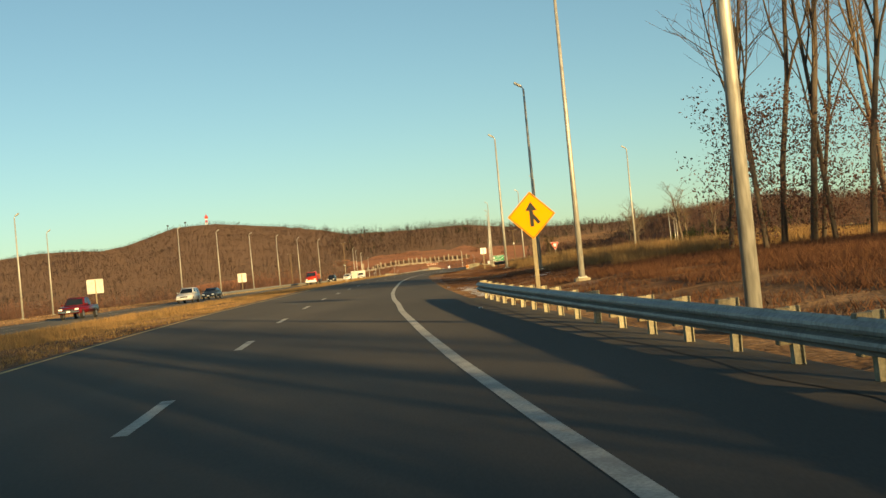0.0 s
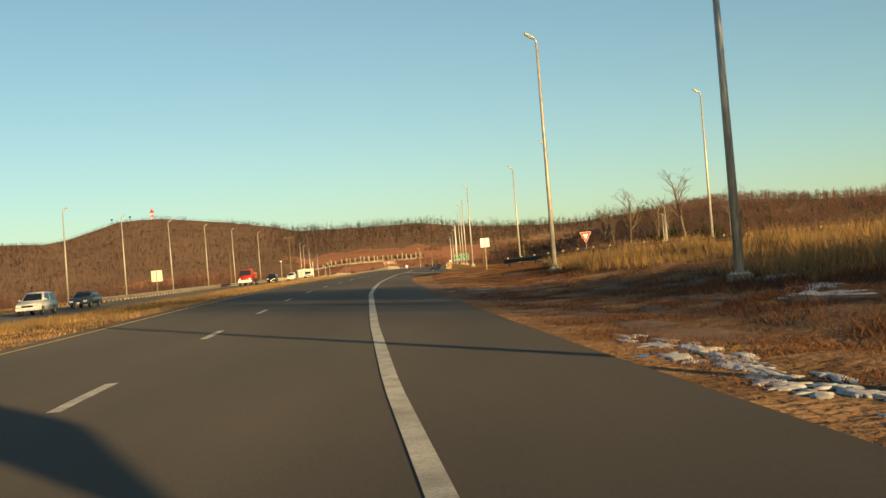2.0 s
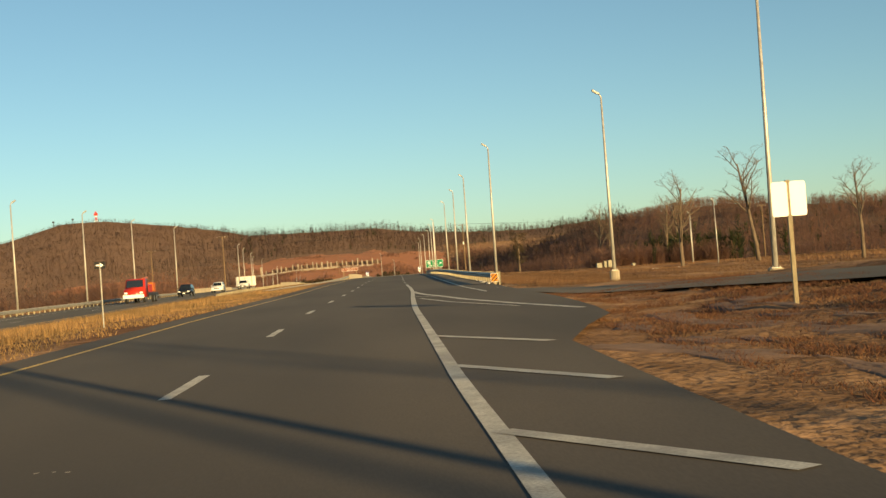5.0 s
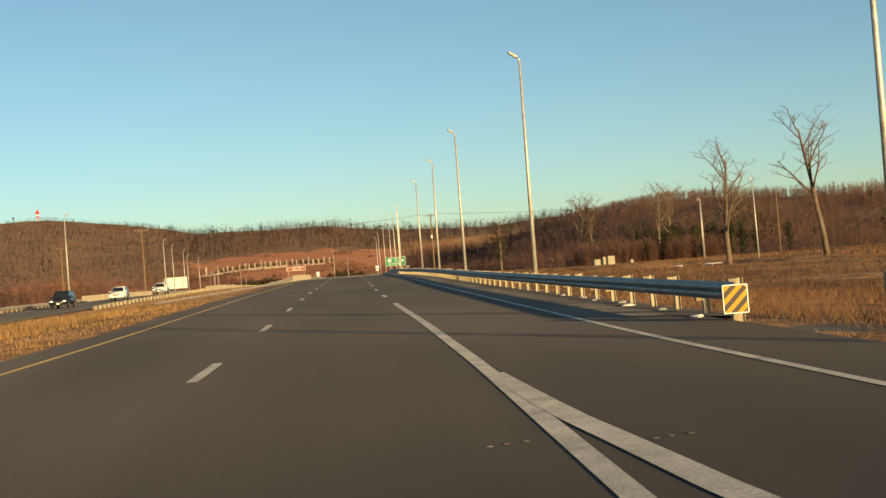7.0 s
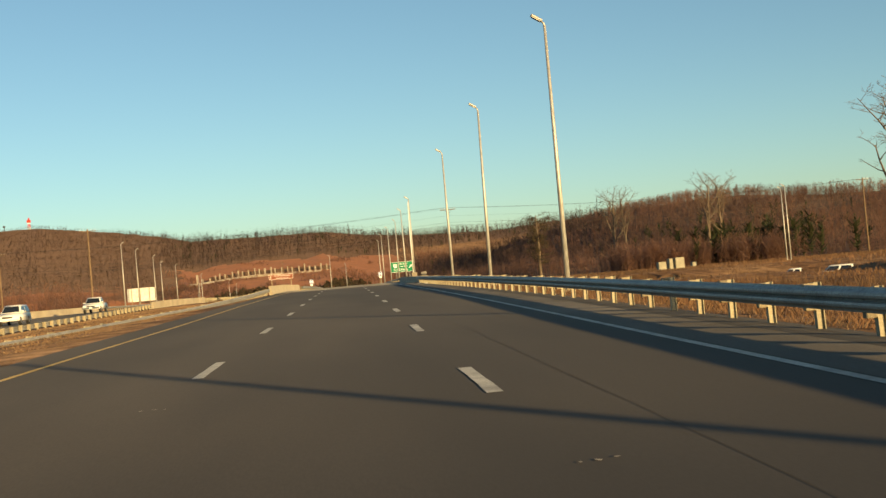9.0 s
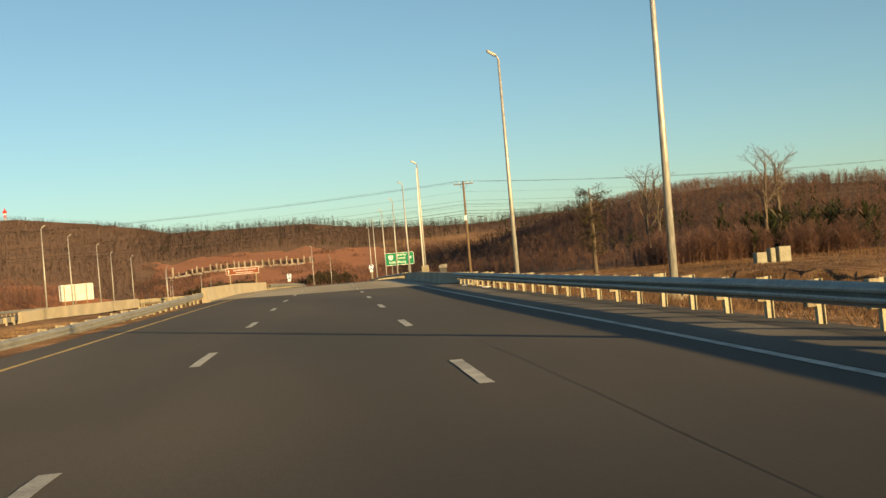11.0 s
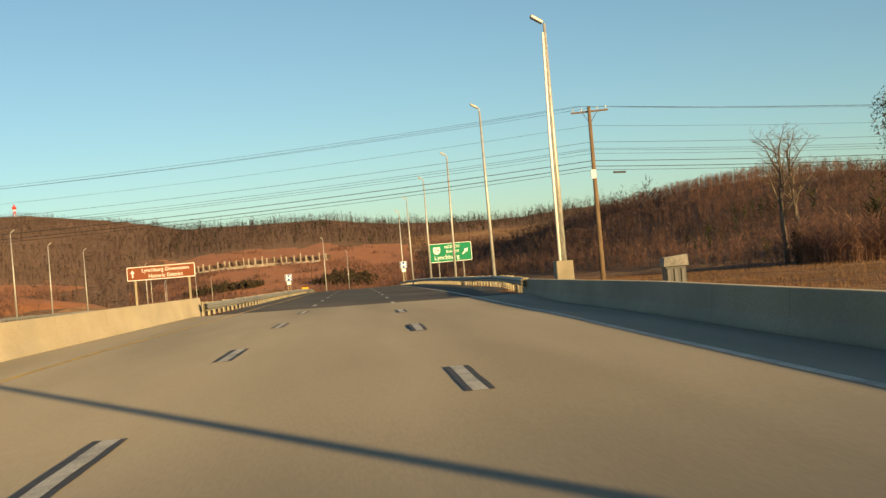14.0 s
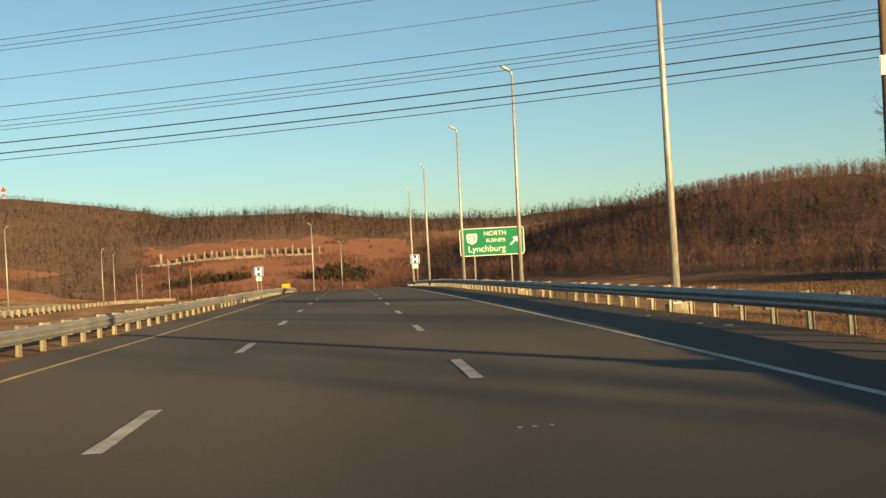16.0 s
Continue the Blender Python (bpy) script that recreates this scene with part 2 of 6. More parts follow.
# ---- mesh helpers ----
def mesh_object(name, bm, mat, parent=None, label="", smooth_faces=False):
    me = bpy.data.meshes.new(name)
    bm.to_mesh(me)
    bm.free()
    if smooth_faces:
        me.shade_smooth()
    for m in mat if isinstance(mat, (list, tuple)) else [mat]:
        me.materials.append(m)
    ob = new(name, me)
    if parent:
        ob.parent = parent
    if label:
        tagged(ob, label)
    return ob


def part(name, bm, mat, parent, label="", smooth_faces=False):
    return mesh_object(name, bm, mat, parent, label, smooth_faces)


def array_mesh(name, verts, faces, mat, smooth_faces=False):
    me = bpy.data.meshes.new(name)
    me.from_pydata([tuple(map(float, v)) for v in verts], [], faces)
    me.update()
    if smooth_faces:
        me.shade_smooth()
    for m in mat if isinstance(mat, (list, tuple)) else [mat]:
        me.materials.append(m)
    return new(name, me)


def empty(name, at, turn=0.0, label="", category="", group=""):
    e = new(name)
    e.matrix_world = pose(*at, 0, 0, turn)
    return tagged(e, label, category, group)


def box(bm, c, s, bevel=0.0, rot=None, mat_index=0):
    m = Matrix.Translation(c) @ (rot or Matrix()) @ Matrix.Diagonal((*s, 1))
    r = bmesh.ops.create_cube(bm, size=1, matrix=m)
    if bevel:
        edges = list({e for v in r["verts"] for e in v.link_edges})
        out = bmesh.ops.bevel(bm, geom=edges, offset=bevel, segments=1, affect="EDGES", profile=0.5)
        faces = out["faces"]
    faces = {f for v in r["verts"] if v.is_valid for f in v.link_faces}
    for f in faces:
        f.material_index = mat_index


def tube(bm, points, radii, sides=8, caps=True):
    """A tapered tube through the points."""
    rings = []
    for i, p in enumerate(points):
        p = Vector(p)
        a = Vector(points[max(i - 1, 0)])
        b = Vector(points[min(i + 1, len(points) - 1)])
        d = (b - a).normalized()
        side = d.cross(Vector((0, 0, 1)))
        if side.length < 0.05:
            side = d.cross(Vector((0, 1, 0)))
        side.normalize()
        up = side.cross(d)
        rings.append([bm.verts.new(p + radii[i] * (math.cos(k * math.tau / sides) * side + math.sin(k * math.tau / sides) * up)) for k in range(sides)])
    for r, s in zip(rings, rings[1:]):
        for k in range(sides):
            bm.faces.new((r[k], r[(k + 1) % sides], s[(k + 1) % sides], s[k]))
    if caps:
        bm.faces.new(rings[0][::-1])
        bm.faces.new(rings[-1])


def prism(bm, outline, y0, y1, mat_index=0):
    """An outline in x and z, drawn out along y."""
    a = [bm.verts.new((x, y0, z)) for x, z in outline]
    b = [bm.verts.new((x, y1, z)) for x, z in outline]
    n = len(outline)
    faces = [bm.faces.new(a), bm.faces.new(b[::-1])]
    for k in range(n):
        faces.append(bm.faces.new((a[k], b[k], b[(k + 1) % n], a[(k + 1) % n])))
    for f in faces:
        f.material_index = mat_index


def strip(name, u0, u1, y0, y1, up, mat, step=4.0, thick=0.0):
    """A band of the road between two offsets; offsets and ends may be functions."""
    f0 = u0 if callable(u0) else (lambda y: u0)
    f1 = u1 if callable(u1) else (lambda y: u1)
    e0 = y0 if callable(y0) else (lambda u: y0)
    e1 = y1 if callable(y1) else (lambda u: y1)
    mid0, mid1 = e0(0.0), e1(0.0)
    n = max(1, int((mid1 - mid0) / step))
    verts, faces = [], []
    for i in range(n + 1):
        t = i / n
        ym = mid0 + (mid1 - mid0) * t
        for f in (f0, f1):
            u = f(ym)
            y = e0(u) + (e1(u) - e0(u)) * t
            verts.append((float(line_x(y)) + u, y, float(road_z(y)) + (up(y) if callable(up) else up)))
    for i in range(n):
        faces.append((2 * i, 2 * i + 1, 2 * i + 3, 2 * i + 2))
    if thick:
        k = len(verts)
        verts += [(x, y, z - thick) for x, y, z in verts]
        for i in range(n):
            faces += [(k + 2 * i, k + 2 * i + 2, k + 2 * i + 3, k + 2 * i + 1), (2 * i, 2 * i + 2, k + 2 * i + 2, k + 2 * i), (2 * i + 1, k + 2 * i + 1, k + 2 * i + 3, 2 * i + 3)]
        faces += [(0, k, k + 1, 1), (2 * n, 2 * n + 1, k + 2 * n + 1, k + 2 * n)]
    return array_mesh(name, verts, faces, mat)
# ---- ground ----
def ground_material(name, tones):
    m = bpy.data.materials.new(name)
    m.use_nodes = True
    n, l = m.node_tree.nodes, m.node_tree.links
    b = n["Principled BSDF"]
    b.inputs["Roughness"].default_value, b.inputs["Specular IOR Level"].default_value, b.inputs["Diffuse Roughness"].default_value = 0.95, 0.1, 0.9
    co = n.new("ShaderNodeTexCoord")

    def noise_at(scale, detail=5.0):
        t = n.new("ShaderNodeTexNoise")
        t.inputs["Scale"].default_value, t.inputs["Detail"].default_value = scale, detail
        l.new(co.outputs["Object"], t.inputs["Vector"])
        return t.outputs["Fac"]

    def ramp(fac, stops):
        r = n.new("ShaderNodeValToRGB")
        el = r.color_ramp.elements
        while len(el) < len(stops):
            el.new(0.5)
        for e, (p, c) in zip(el, stops):
            e.position, e.color = p, (*c, 1)
        l.new(fac, r.inputs[0])
        return r.outputs[0]

    def mul(a, c, f=1.0):
        x = n.new("ShaderNodeMix")
        x.data_type, x.blend_type = "RGBA", "MULTIPLY"
        x.inputs[0].default_value = f
        l.new(a, x.inputs[6])
        l.new(c, x.inputs[7])
        return x.outputs[2]

    broad = ramp(noise_at(0.05), list(zip((0.36, 0.48, 0.6, 0.7), tones)))
    mid = ramp(noise_at(0.6), [(0.32, (0.42, 0.37, 0.33)), (0.68, (1.3, 1.25, 1.2))])
    fine = ramp(noise_at(9.0, 3.0), [(0.3, (0.6, 0.58, 0.55)), (0.7, (1.3, 1.28, 1.25))])
    l.new(mul(mul(broad, mid), fine), b.inputs["Base Color"])
    bp = n.new("ShaderNodeBump")
    bp.inputs["Strength"].default_value, bp.inputs["Distance"].default_value = 0.8, 0.12
    l.new(noise_at(5.0), bp.inputs["Height"])
    l.new(bp.outputs[0], b.inputs["Normal"])
    return m


DRY_GROUND = ground_material("dry_ground", ((0.115, 0.067, 0.042), (0.175, 0.112, 0.07), (0.22, 0.148, 0.096), (0.125, 0.072, 0.047)))
LEAF_LITTER = ground_material("woodland_leaf_litter", ((0.085, 0.060, 0.046), (0.135, 0.092, 0.072), (0.105, 0.073, 0.055), (0.155, 0.103, 0.08)))


def wood_edge(b):
    """Distance from (0, 200) at which the near hill's woods begin, by bearing."""
    return np.interp(b, (6, 9, 11, 13.5, 16, 18, 21, 30, 46), (560, 480, 410, 312, 285, 292, 340, 330, 300)) + 8 * np.sin(b * 1.3)


def build_ground():
    ux = sorted({*np.arange(-60, 60.1, 1.5), *np.arange(5.25, 24, 0.75), *np.arange(-300, 300.1, 12), *np.arange(-1600, 1600.1, 45), -4500.0, -3600.0, -2800.0, -2200.0, 2200.0, 2800.0, 3600.0, 4500.0})
    ys = sorted({*np.arange(-60, 560, 3.0), *np.arange(36, 168, 1.0), *np.arange(-300, 900, 14), *np.arange(900, 2900, 45), -4000.0, -2000.0, -900.0, -500.0, 3300.0, 3900.0, 4600.0})
    U, Y = np.meshgrid(np.array(ux), np.array(ys))
    keep = np.clip((300 - np.abs(U)) / 240, 0, 1)
    X = U + line_x(Y) * keep
    Z = ground_z(X, Y)
    lump = np.array([[noise.noise(Vector((x * 0.35, y * 0.35, 0))) * 0.10 + noise.noise(Vector((x * 0.09, y * 0.09, 5))) * 0.25 for x, y in zip(rx, ry)] for rx, ry in zip(X, Y)])
    ruts = np.array([[noise.noise(Vector((x * 1.1, y * 0.45, 3))) * 0.11 + noise.noise(Vector((x * 2.3, y * 0.9, 8))) * 0.05 for x, y in zip(rx, ry)] for rx, ry in zip(X, Y)])
    off_road = smooth((np.abs(U - 1.5) - 7.5) / 6) * np.where((X < -23.5) & (X > -38.5), 0, 1)
    verge = smooth((U - 6.6) / 1.5) * smooth((24 - U) / 6) * smooth((Y - 40) / 8) * smooth((172 - Y) / 10)
    Z = Z + lump * off_road + ruts * verge
    n, m = X.shape
    verts = np.stack([X, Y, Z], -1).reshape(-1, 3).tolist()
    faces = [(r * m + c, r * m + c + 1, (r + 1) * m + c + 1, (r + 1) * m + c) for r in range(n - 1) for c in range(m - 1)]
    xm, ym = (X[:-1, :-1] + X[1:, 1:]) / 2, (Y[:-1, :-1] + Y[1:, 1:]) / 2
    bearing, far = np.degrees(np.arctan2(xm, ym - 200)), np.hypot(xm, ym - 200)
    wooded = ((far > 620) | ((bearing > 7) & (far > wood_edge(bearing)) & (xm > 60)) | ((xm < -70) & (far > 260))) & ~((bearing > 3.5) & (bearing < 9.5) & (far > 1050) & (far < 1350))
    g = array_mesh("ground", verts, faces, [DRY_GROUND, LEAF_LITTER], True)
    g.data.polygons.foreach_set("material_index", wooded.ravel().astype(np.int32))
    return tagged(g, "dry winter ground of tan grass and red earth", "ground", kind="structure")


build_ground()


# ---- roads and bridges ----
def bridge_start(u):
    return 333.9 - 0.68 * u


def bridge_end(u):
    return 386.1 - 0.58 * u


def right_edge(y):
    return float(np.interp(y, (-400, 60, 100, 128, 142, 150, 160, 180, 200, 330), (6.1, 6.2, 5.9, 5.35, 5.5, 7.6, 8.0, 8.1, 8.3, 8.6)))


road = tagged(strip("road", -4.7, right_edge, -200, bridge_start, 0.0, ASPHALT), "dark asphalt carriageway with painted lanes", "road", kind="structure")
road_beyond = tagged(strip("road_beyond_bridge", -4.3, 8.6, bridge_end, 1000.0, 0.0, ASPHALT), "dark asphalt carriageway beyond the bridge", "road", kind="structure")
deck = tagged(strip("bridge_deck", -5.6, 6.95, bridge_start, bridge_end, 0.002, DECK, thick=0.9), "pale grooved concrete bridge deck", "bridge", kind="structure")


def sloped_shoulder():
    """The deck's right shoulder, falling away from the edge line to the barrier's foot."""
    verts, faces = [], []
    n = 14
    for i in range(n + 1):
        for u, z in ((6.95, 0.0), (8.2, -0.11), (9.6, -0.24)):
            y = bridge_start(u) + (bridge_end(u) - bridge_start(u)) * i / n
            z *= min(1.0, i / 2, (n - i) / 2)
            verts.append((float(line_x(y)) + u, y, float(road_z(y)) + 0.002 + z))
    for i in range(n):
        for k in (0, 1):
            a = 3 * i + k
            faces.append((a, a + 1, a + 4, a + 3))
    return tagged(array_mesh("bridge_shoulder", verts, faces, DECK), "pale concrete shoulder of the bridge deck", "bridge", kind="structure")


sloped_shoulder()
opposing = tagged(strip("opposing_road", lambda y: -36.9 - float(line_x(y)), lambda y: -25.3 - float(line_x(y)), -300, 1000, lambda y: -float(opposing_drop(y)), OLD_ASPHALT), "worn asphalt of the opposing carriageway", "road", kind="structure")


def line(name, u, width, y0, y1, mat, label, parent=None, up=0.006, step=4.0):
    f = u if callable(u) else (lambda y: u)
    ob = strip(name, lambda y: f(y) - width / 2, lambda y: f(y) + width / 2, y0, y1, up, mat, step)
    ob.parent = parent
    return tagged(ob, label)


def left_line_u(y):
    return float(np.interp(y, (-400, 20, 55, 63, 91, 129, 141, 180, 236, 253, 330, 370, 399, 410), (-4.2, -4.43, -4.5, -4.25, -4.08, -4.0, -3.75, -3.6, -3.5, -3.45, -3.65, -3.2, -2.97, -2.85)))


def right_line_u(y):
    return float(np.interp(y, (0, 8, 11.5, 17.5, 44, 52, 72, 91, 115, 125, 156, 170, 175, 182, 191, 206), (3.82, 3.79, 3.72, 3.65, 3.73, 3.63, 3.58, 3.56, 3.53, 3.48, 3.45, 3.56, 3.62, 3.70, 3.69, 3.60)))


def outer_line_u(y):
    return float(np.interp(y, (150, 170, 185, 230, 300, 330, 370, 400, 440), (7.2, 6.7, 6.4, 6.6, 6.75, 6.85, 6.75, 6.95, 7.2)))


line("left_edge_line", left_line_u, 0.13, -100, bridge_start, YELLOW_PAINT, "worn yellow left edge line", road)
line("left_edge_line", left_line_u, 0.13, bridge_start, bridge_end, YELLOW_PAINT, "worn yellow left edge line", deck, 0.008)
line("left_edge_line", left_line_u, 0.13, bridge_end, 700, YELLOW_PAINT, "worn yellow left edge line", road_beyond)
line("right_edge_line", right_line_u, 0.178, -60, 206.8, WHITE_PAINT, "thick cracked white edge line", road, step=2.0)
line("outer_edge_line", outer_line_u, 0.13, 171, bridge_start, WHITE_PAINT, "thin white outer edge line", road)
line("outer_edge_line", outer_line_u, 0.13, bridge_start, bridge_end, WHITE_PAINT, "thin white outer edge line", deck, 0.008)
line("outer_edge_line", outer_line_u, 0.13, bridge_end, 700, WHITE_PAINT, "thin white outer edge line", road_beyond)
line("opposing_edge_line", lambda y: -26.8 - float(line_x(y)), 0.13, -200, 700, YELLOW_PAINT, "yellow edge line", opposing, lambda y: 0.006 - float(opposing_drop(y)))
line("opposing_edge_line", lambda y: -34.2 - float(line_x(y)), 0.13, -200, 700, WHITE_PAINT, "white edge line", opposing, lambda y: 0.006 - float(opposing_drop(y)))


def dash_piece(u, y, parent, up=0.006, mat=None, width=0.16, y_len=3.05):
    bm = bmesh.new()
    rnd = random.Random(int(y * 7 + u * 31))
    ring = []
    n = 6
    for i in range(n + 1):
        yy = y + y_len * i / n
        p = on_road(u - width / 2 + rnd.uniform(-0.008, 0.008), yy, up)
        q = on_road(u + width / 2 + rnd.uniform(-0.008, 0.008), yy, up)
        ring.append((bm.verts.new(p), bm.verts.new(q)))
    for a, b in zip(ring, ring[1:]):
        bm.faces.new((a[0], a[1], b[1], b[0]))
    return part("dash", bm, mat or WHITE_PAINT, parent)


def which_road(u, y):
    return road if y < bridge_start(u) - 1.5 else deck if y < bridge_end(u) - 1.5 else road_beyond


PERIOD = 12.19
for k in range(-4, 44):
    y = 12.71 + k * PERIOD
    y -= float(np.interp(y, (12.7, 49, 98, 183, 230, 320), (0, 0.14, 0.27, 0.32, 0.34, 0.37)))
    host = which_road(0, y)
    y += 0.5 if host is deck or 324 < y < 340 else 0
    u = 0.14 if host is deck else 0.08
    dash_piece(u, y, host, 0.009 if host is deck else 0.006)
    if host is deck:
        for side in (-1, 1):
            dash_piece(u + side * 0.12, y, deck, 0.009, BLACK_PAINT, 0.075)
    if k % 2 == 0:
        dash_piece(-30.5 - float(line_x(y)), y, opposing, 0.006 - float(opposing_drop(y)))
def b_line_u(y):
    return float(np.interp(y, (240, 320, 350), (3.56, 3.72, 3.62)))


for k in range(0, 28):
    y = 214.6 + k * 12.01
    host = which_road(3.55, y)
    y -= 0.4 if host is deck else 0
    dash_piece(b_line_u(y), y, host, 0.009 if host is deck else 0.006)
    if host is deck:
        for side in (-1, 1):
            dash_piece(b_line_u(y) + side * 0.12, y, deck, 0.009, BLACK_PAINT, 0.075)


# gore: the second line and the cross bars between ramp and carriageway
def gore_u(y):
    return float(np.interp(y, (149, 155, 162, 169, 173.3, 175.3, 177, 181), (7.4, 6.3, 5.25, 4.6, 4.11, 3.97, 3.84, 3.70)))


line("gore_line", gore_u, 0.24, 149.3, 180.8, WHITE_PAINT, "white gore line that meets the edge line", road, 0.008, 1.0)
line("gore_line", lambda y: float(np.interp(y, (152.5, 160, 168), (6.3, 4.7, 3.7))), 0.13, 153, 167, WHITE_PAINT, "white inner gore line", road, 0.007, 1.0)


def cross_bar(u0, y0, u1, y1, width=0.22):
    bm = bmesh.new()
    a, b = on_road(u0, y0, 0.009), on_road(u1, y1, 0.009)
    d = (b - a).normalized()
    s = Vector((-d.y, d.x, 0)) * width / 2
    bm.faces.new([bm.verts.new(v) for v in (a - s, b - s, b + s, a + s)])
    part("cross_bar", bm, WHITE_PAINT, road)


cross_bar(3.5, 129.7, 5.05, 127.2)
cross_bar(3.5, 135.9, 5.05, 132.9)
cross_bar(3.5, 142.4, 5.2, 139.0)
cross_bar(4.6, 168.6, 3.65, 170.4)

# the ramp that joins from the right
RAMP = [(52, 70), (34, 97), (27.5, 110), (20.5, 125.5), (14.5, 138), (8.5, 150), (4.2, 165), (1.5, 185)]


def ramp_strip(name, half, up, mat, label):
    verts, faces = [], []
    pts = [Vector(p) for p in RAMP]
    fine = []
    for i in range(len(pts) - 1):
        for k in range(6):
            fine.append(pts[i].lerp(pts[i + 1], k / 6))
    fine.append(pts[-1])
    for i, p in enumerate(fine):
        d = (fine[min(i + 1, len(fine) - 1)] - fine[max(i - 1, 0)]).normalized()
        s = Vector((d.y, -d.x))
        for w in (-half, half):
            q = p + s * w
            verts.append((q.x, q.y, max(float(ground_z(q.x, q.y)), float(ground_z(p.x, p.y)) - 0.1) + up))
    for i in range(len(fine) - 1):
        faces.append((2 * i, 2 * i + 1, 2 * i + 3, 2 * i + 2))
    return tagged(array_mesh(name, verts, faces, mat), label, "road", kind="structure")


ramp_strip("ramp_road", 1.9, 0.02, OLD_ASPHALT, "worn asphalt ramp joining the carriageway")

# raised marker scars: pale torn patches beside the lane lines
SCARS = [(3.63, 390.2), (-0.03, 398.4), (3.76, 317.1), (0.1, 325.0), (3.65, 222.3), (0.05, 228.0), (3.2, 175.7), (4.3, 175.4), (0.12, 129.4), (5.6, 34.2)]
for u, y in SCARS:
    bm = bmesh.new()
    rnd = random.Random(int(y))
    host = which_road(u, y)
    for k in range(3):
        c = on_road(u + (k - 1) * 0.13 + rnd.uniform(-0.02, 0.02), y + rnd.uniform(-0.05, 0.05), 0.007)
        n = 7
        bm.faces.new([bm.verts.new(c + Vector((math.cos(j * math.tau / n) * 0.028 * rnd.uniform(0.3, 1.2), math.sin(j * math.tau / n) * 0.05 * rnd.uniform(0.3, 1.2), 0))) for j in range(n)])
    part("marker_scar", bm, SCAR, host, "torn pale patch of a lost road marker")


def crack(points, width, host, up=0.005):
    """A wandering dark seam in the road."""
    bm = bmesh.new()
    rows = []
    for (u0, y0), (u1, y1) in zip(points, points[1:]):
        n = max(2, int(abs(y1 - y0) / 1.2))
        for i in range(n):
            t = i / n
            u, y = u0 + (u1 - u0) * t + noise.noise(Vector((y0 + (y1 - y0) * t, u0, 3))) * 0.04, y0 + (y1 - y0) * t
            w = width * (0.6 + 0.6 * abs(noise.noise(Vector((y, 9, u)))))
            rows.append((bm.verts.new(on_road(u - w, y, up)), bm.verts.new(on_road(u + w, y, up))))
    for a, b in zip(rows, rows[1:]):
        bm.faces.new((a[0], a[1], b[1], b[0]))
    part("crack", bm, SEAL, host, "dark sealed crack")


crack([(3.80, 30), (3.78, 50)], 0.008, road)
crack([(4.5, 214), (4.45, 260), (4.3, 300), (4.2, 322)], 0.007, road)


# ---- street lamps ----
def street_lamp(height, label):
    """A tapered steel pole on a concrete footing, with a short arm and a flat luminaire; it stands at the origin."""
    e = empty("street_lamp", (0, 0, 0), 0, label, "street lamp", "lamps along the road")
    bm = bmesh.new()
    tube(bm, [(0, 0, -0.9), (0, 0, 0.14), (0, 0, 0.16)], [0.34, 0.34, 0.30], 12)
    part("footing", bm, CONCRETE, e, "round concrete footing")
    bm = bmesh.new()
    box(bm, (0, 0, 0.18), (0.42, 0.42, 0.035), 0.006)
    for sx in (-1, 1):
        for sy in (-1, 1):
            tube(bm, [(sx * 0.15, sy * 0.15, 0.19), (sx * 0.15, sy * 0.15, 0.25)], [0.018, 0.018], 6)
    part("base_plate", bm, POLE_STEEL, e)
    bm = bmesh.new()
    tube(bm, [(0, 0, 0.19), (0, 0, height * 0.5), (0, 0, height)], [0.125, 0.095, 0.062], 12)
    part("pole", bm, POLE_STEEL, e, "", True)
    bm = bmesh.new()
    tube(bm, [(0, 0, height - 0.05), (-0.03, 0, height + 0.10), (-0.12, 0, height + 0.20)], [0.055, 0.045, 0.04], 8)
    part("arm", bm, POLE_STEEL, e, "", True)
    tilt = Matrix.Rotation(radians(32), 4, "Y")
    bm = bmesh.new()
    box(bm, (-0.34, 0, height + 0.36), (0.58, 0.30, 0.12), 0.045, tilt)
    lum = part("luminaire", bm, POLE_STEEL, e, "upward-tilted cobra-head luminaire")
    bm = bmesh.new()
    box(bm, (-0.38, 0, height + 0.315), (0.42, 0.23, 0.03), 0.004, tilt)
    part("lens", bm, LAMP_GLASS, lum)
    return e


RIGHT_LAMPS = [(6.53, 19.43), (6.95, 51.2), (6.88, 79.0), (5.65, 110.1), (21.7, 142.7), (12.15, 170.1), (11.25, 199.7), (6.62, 231.5), (7.08, 268.1), (7.52, 296.3), (8.05, 325.5), (9.75, 413.7), (10.4, 444.3), (10.3, 469.6), (10.3, 498.8), (10.8, 527.0)]
LEFT_LAMPS = [(-48.7, 138), (-57.1, 172), (-45.4, 200.6), (-44.0, 224.8), (-42.8, 252), (-41.4, 277.5), (-40.4, 304), (-39.2, 335), (-39.6, 437.5), (-41.1, 464.4), (-42.4, 498.6), (-45.4, 533), (-44.5, 557), (-46, 640), (-52, 690), (-44, 735), (-60, 780), (-48, 830), (-70, 860)]
FAR_LAMPS = [(70.2, 401.2), (58.4, 339), (72, 407.4), (-1.7, 589.8), (4.2, 652)]


def at_ground(x, y, sink=0.0):
    return (x, y, float(ground_z(x, y)) - sink)


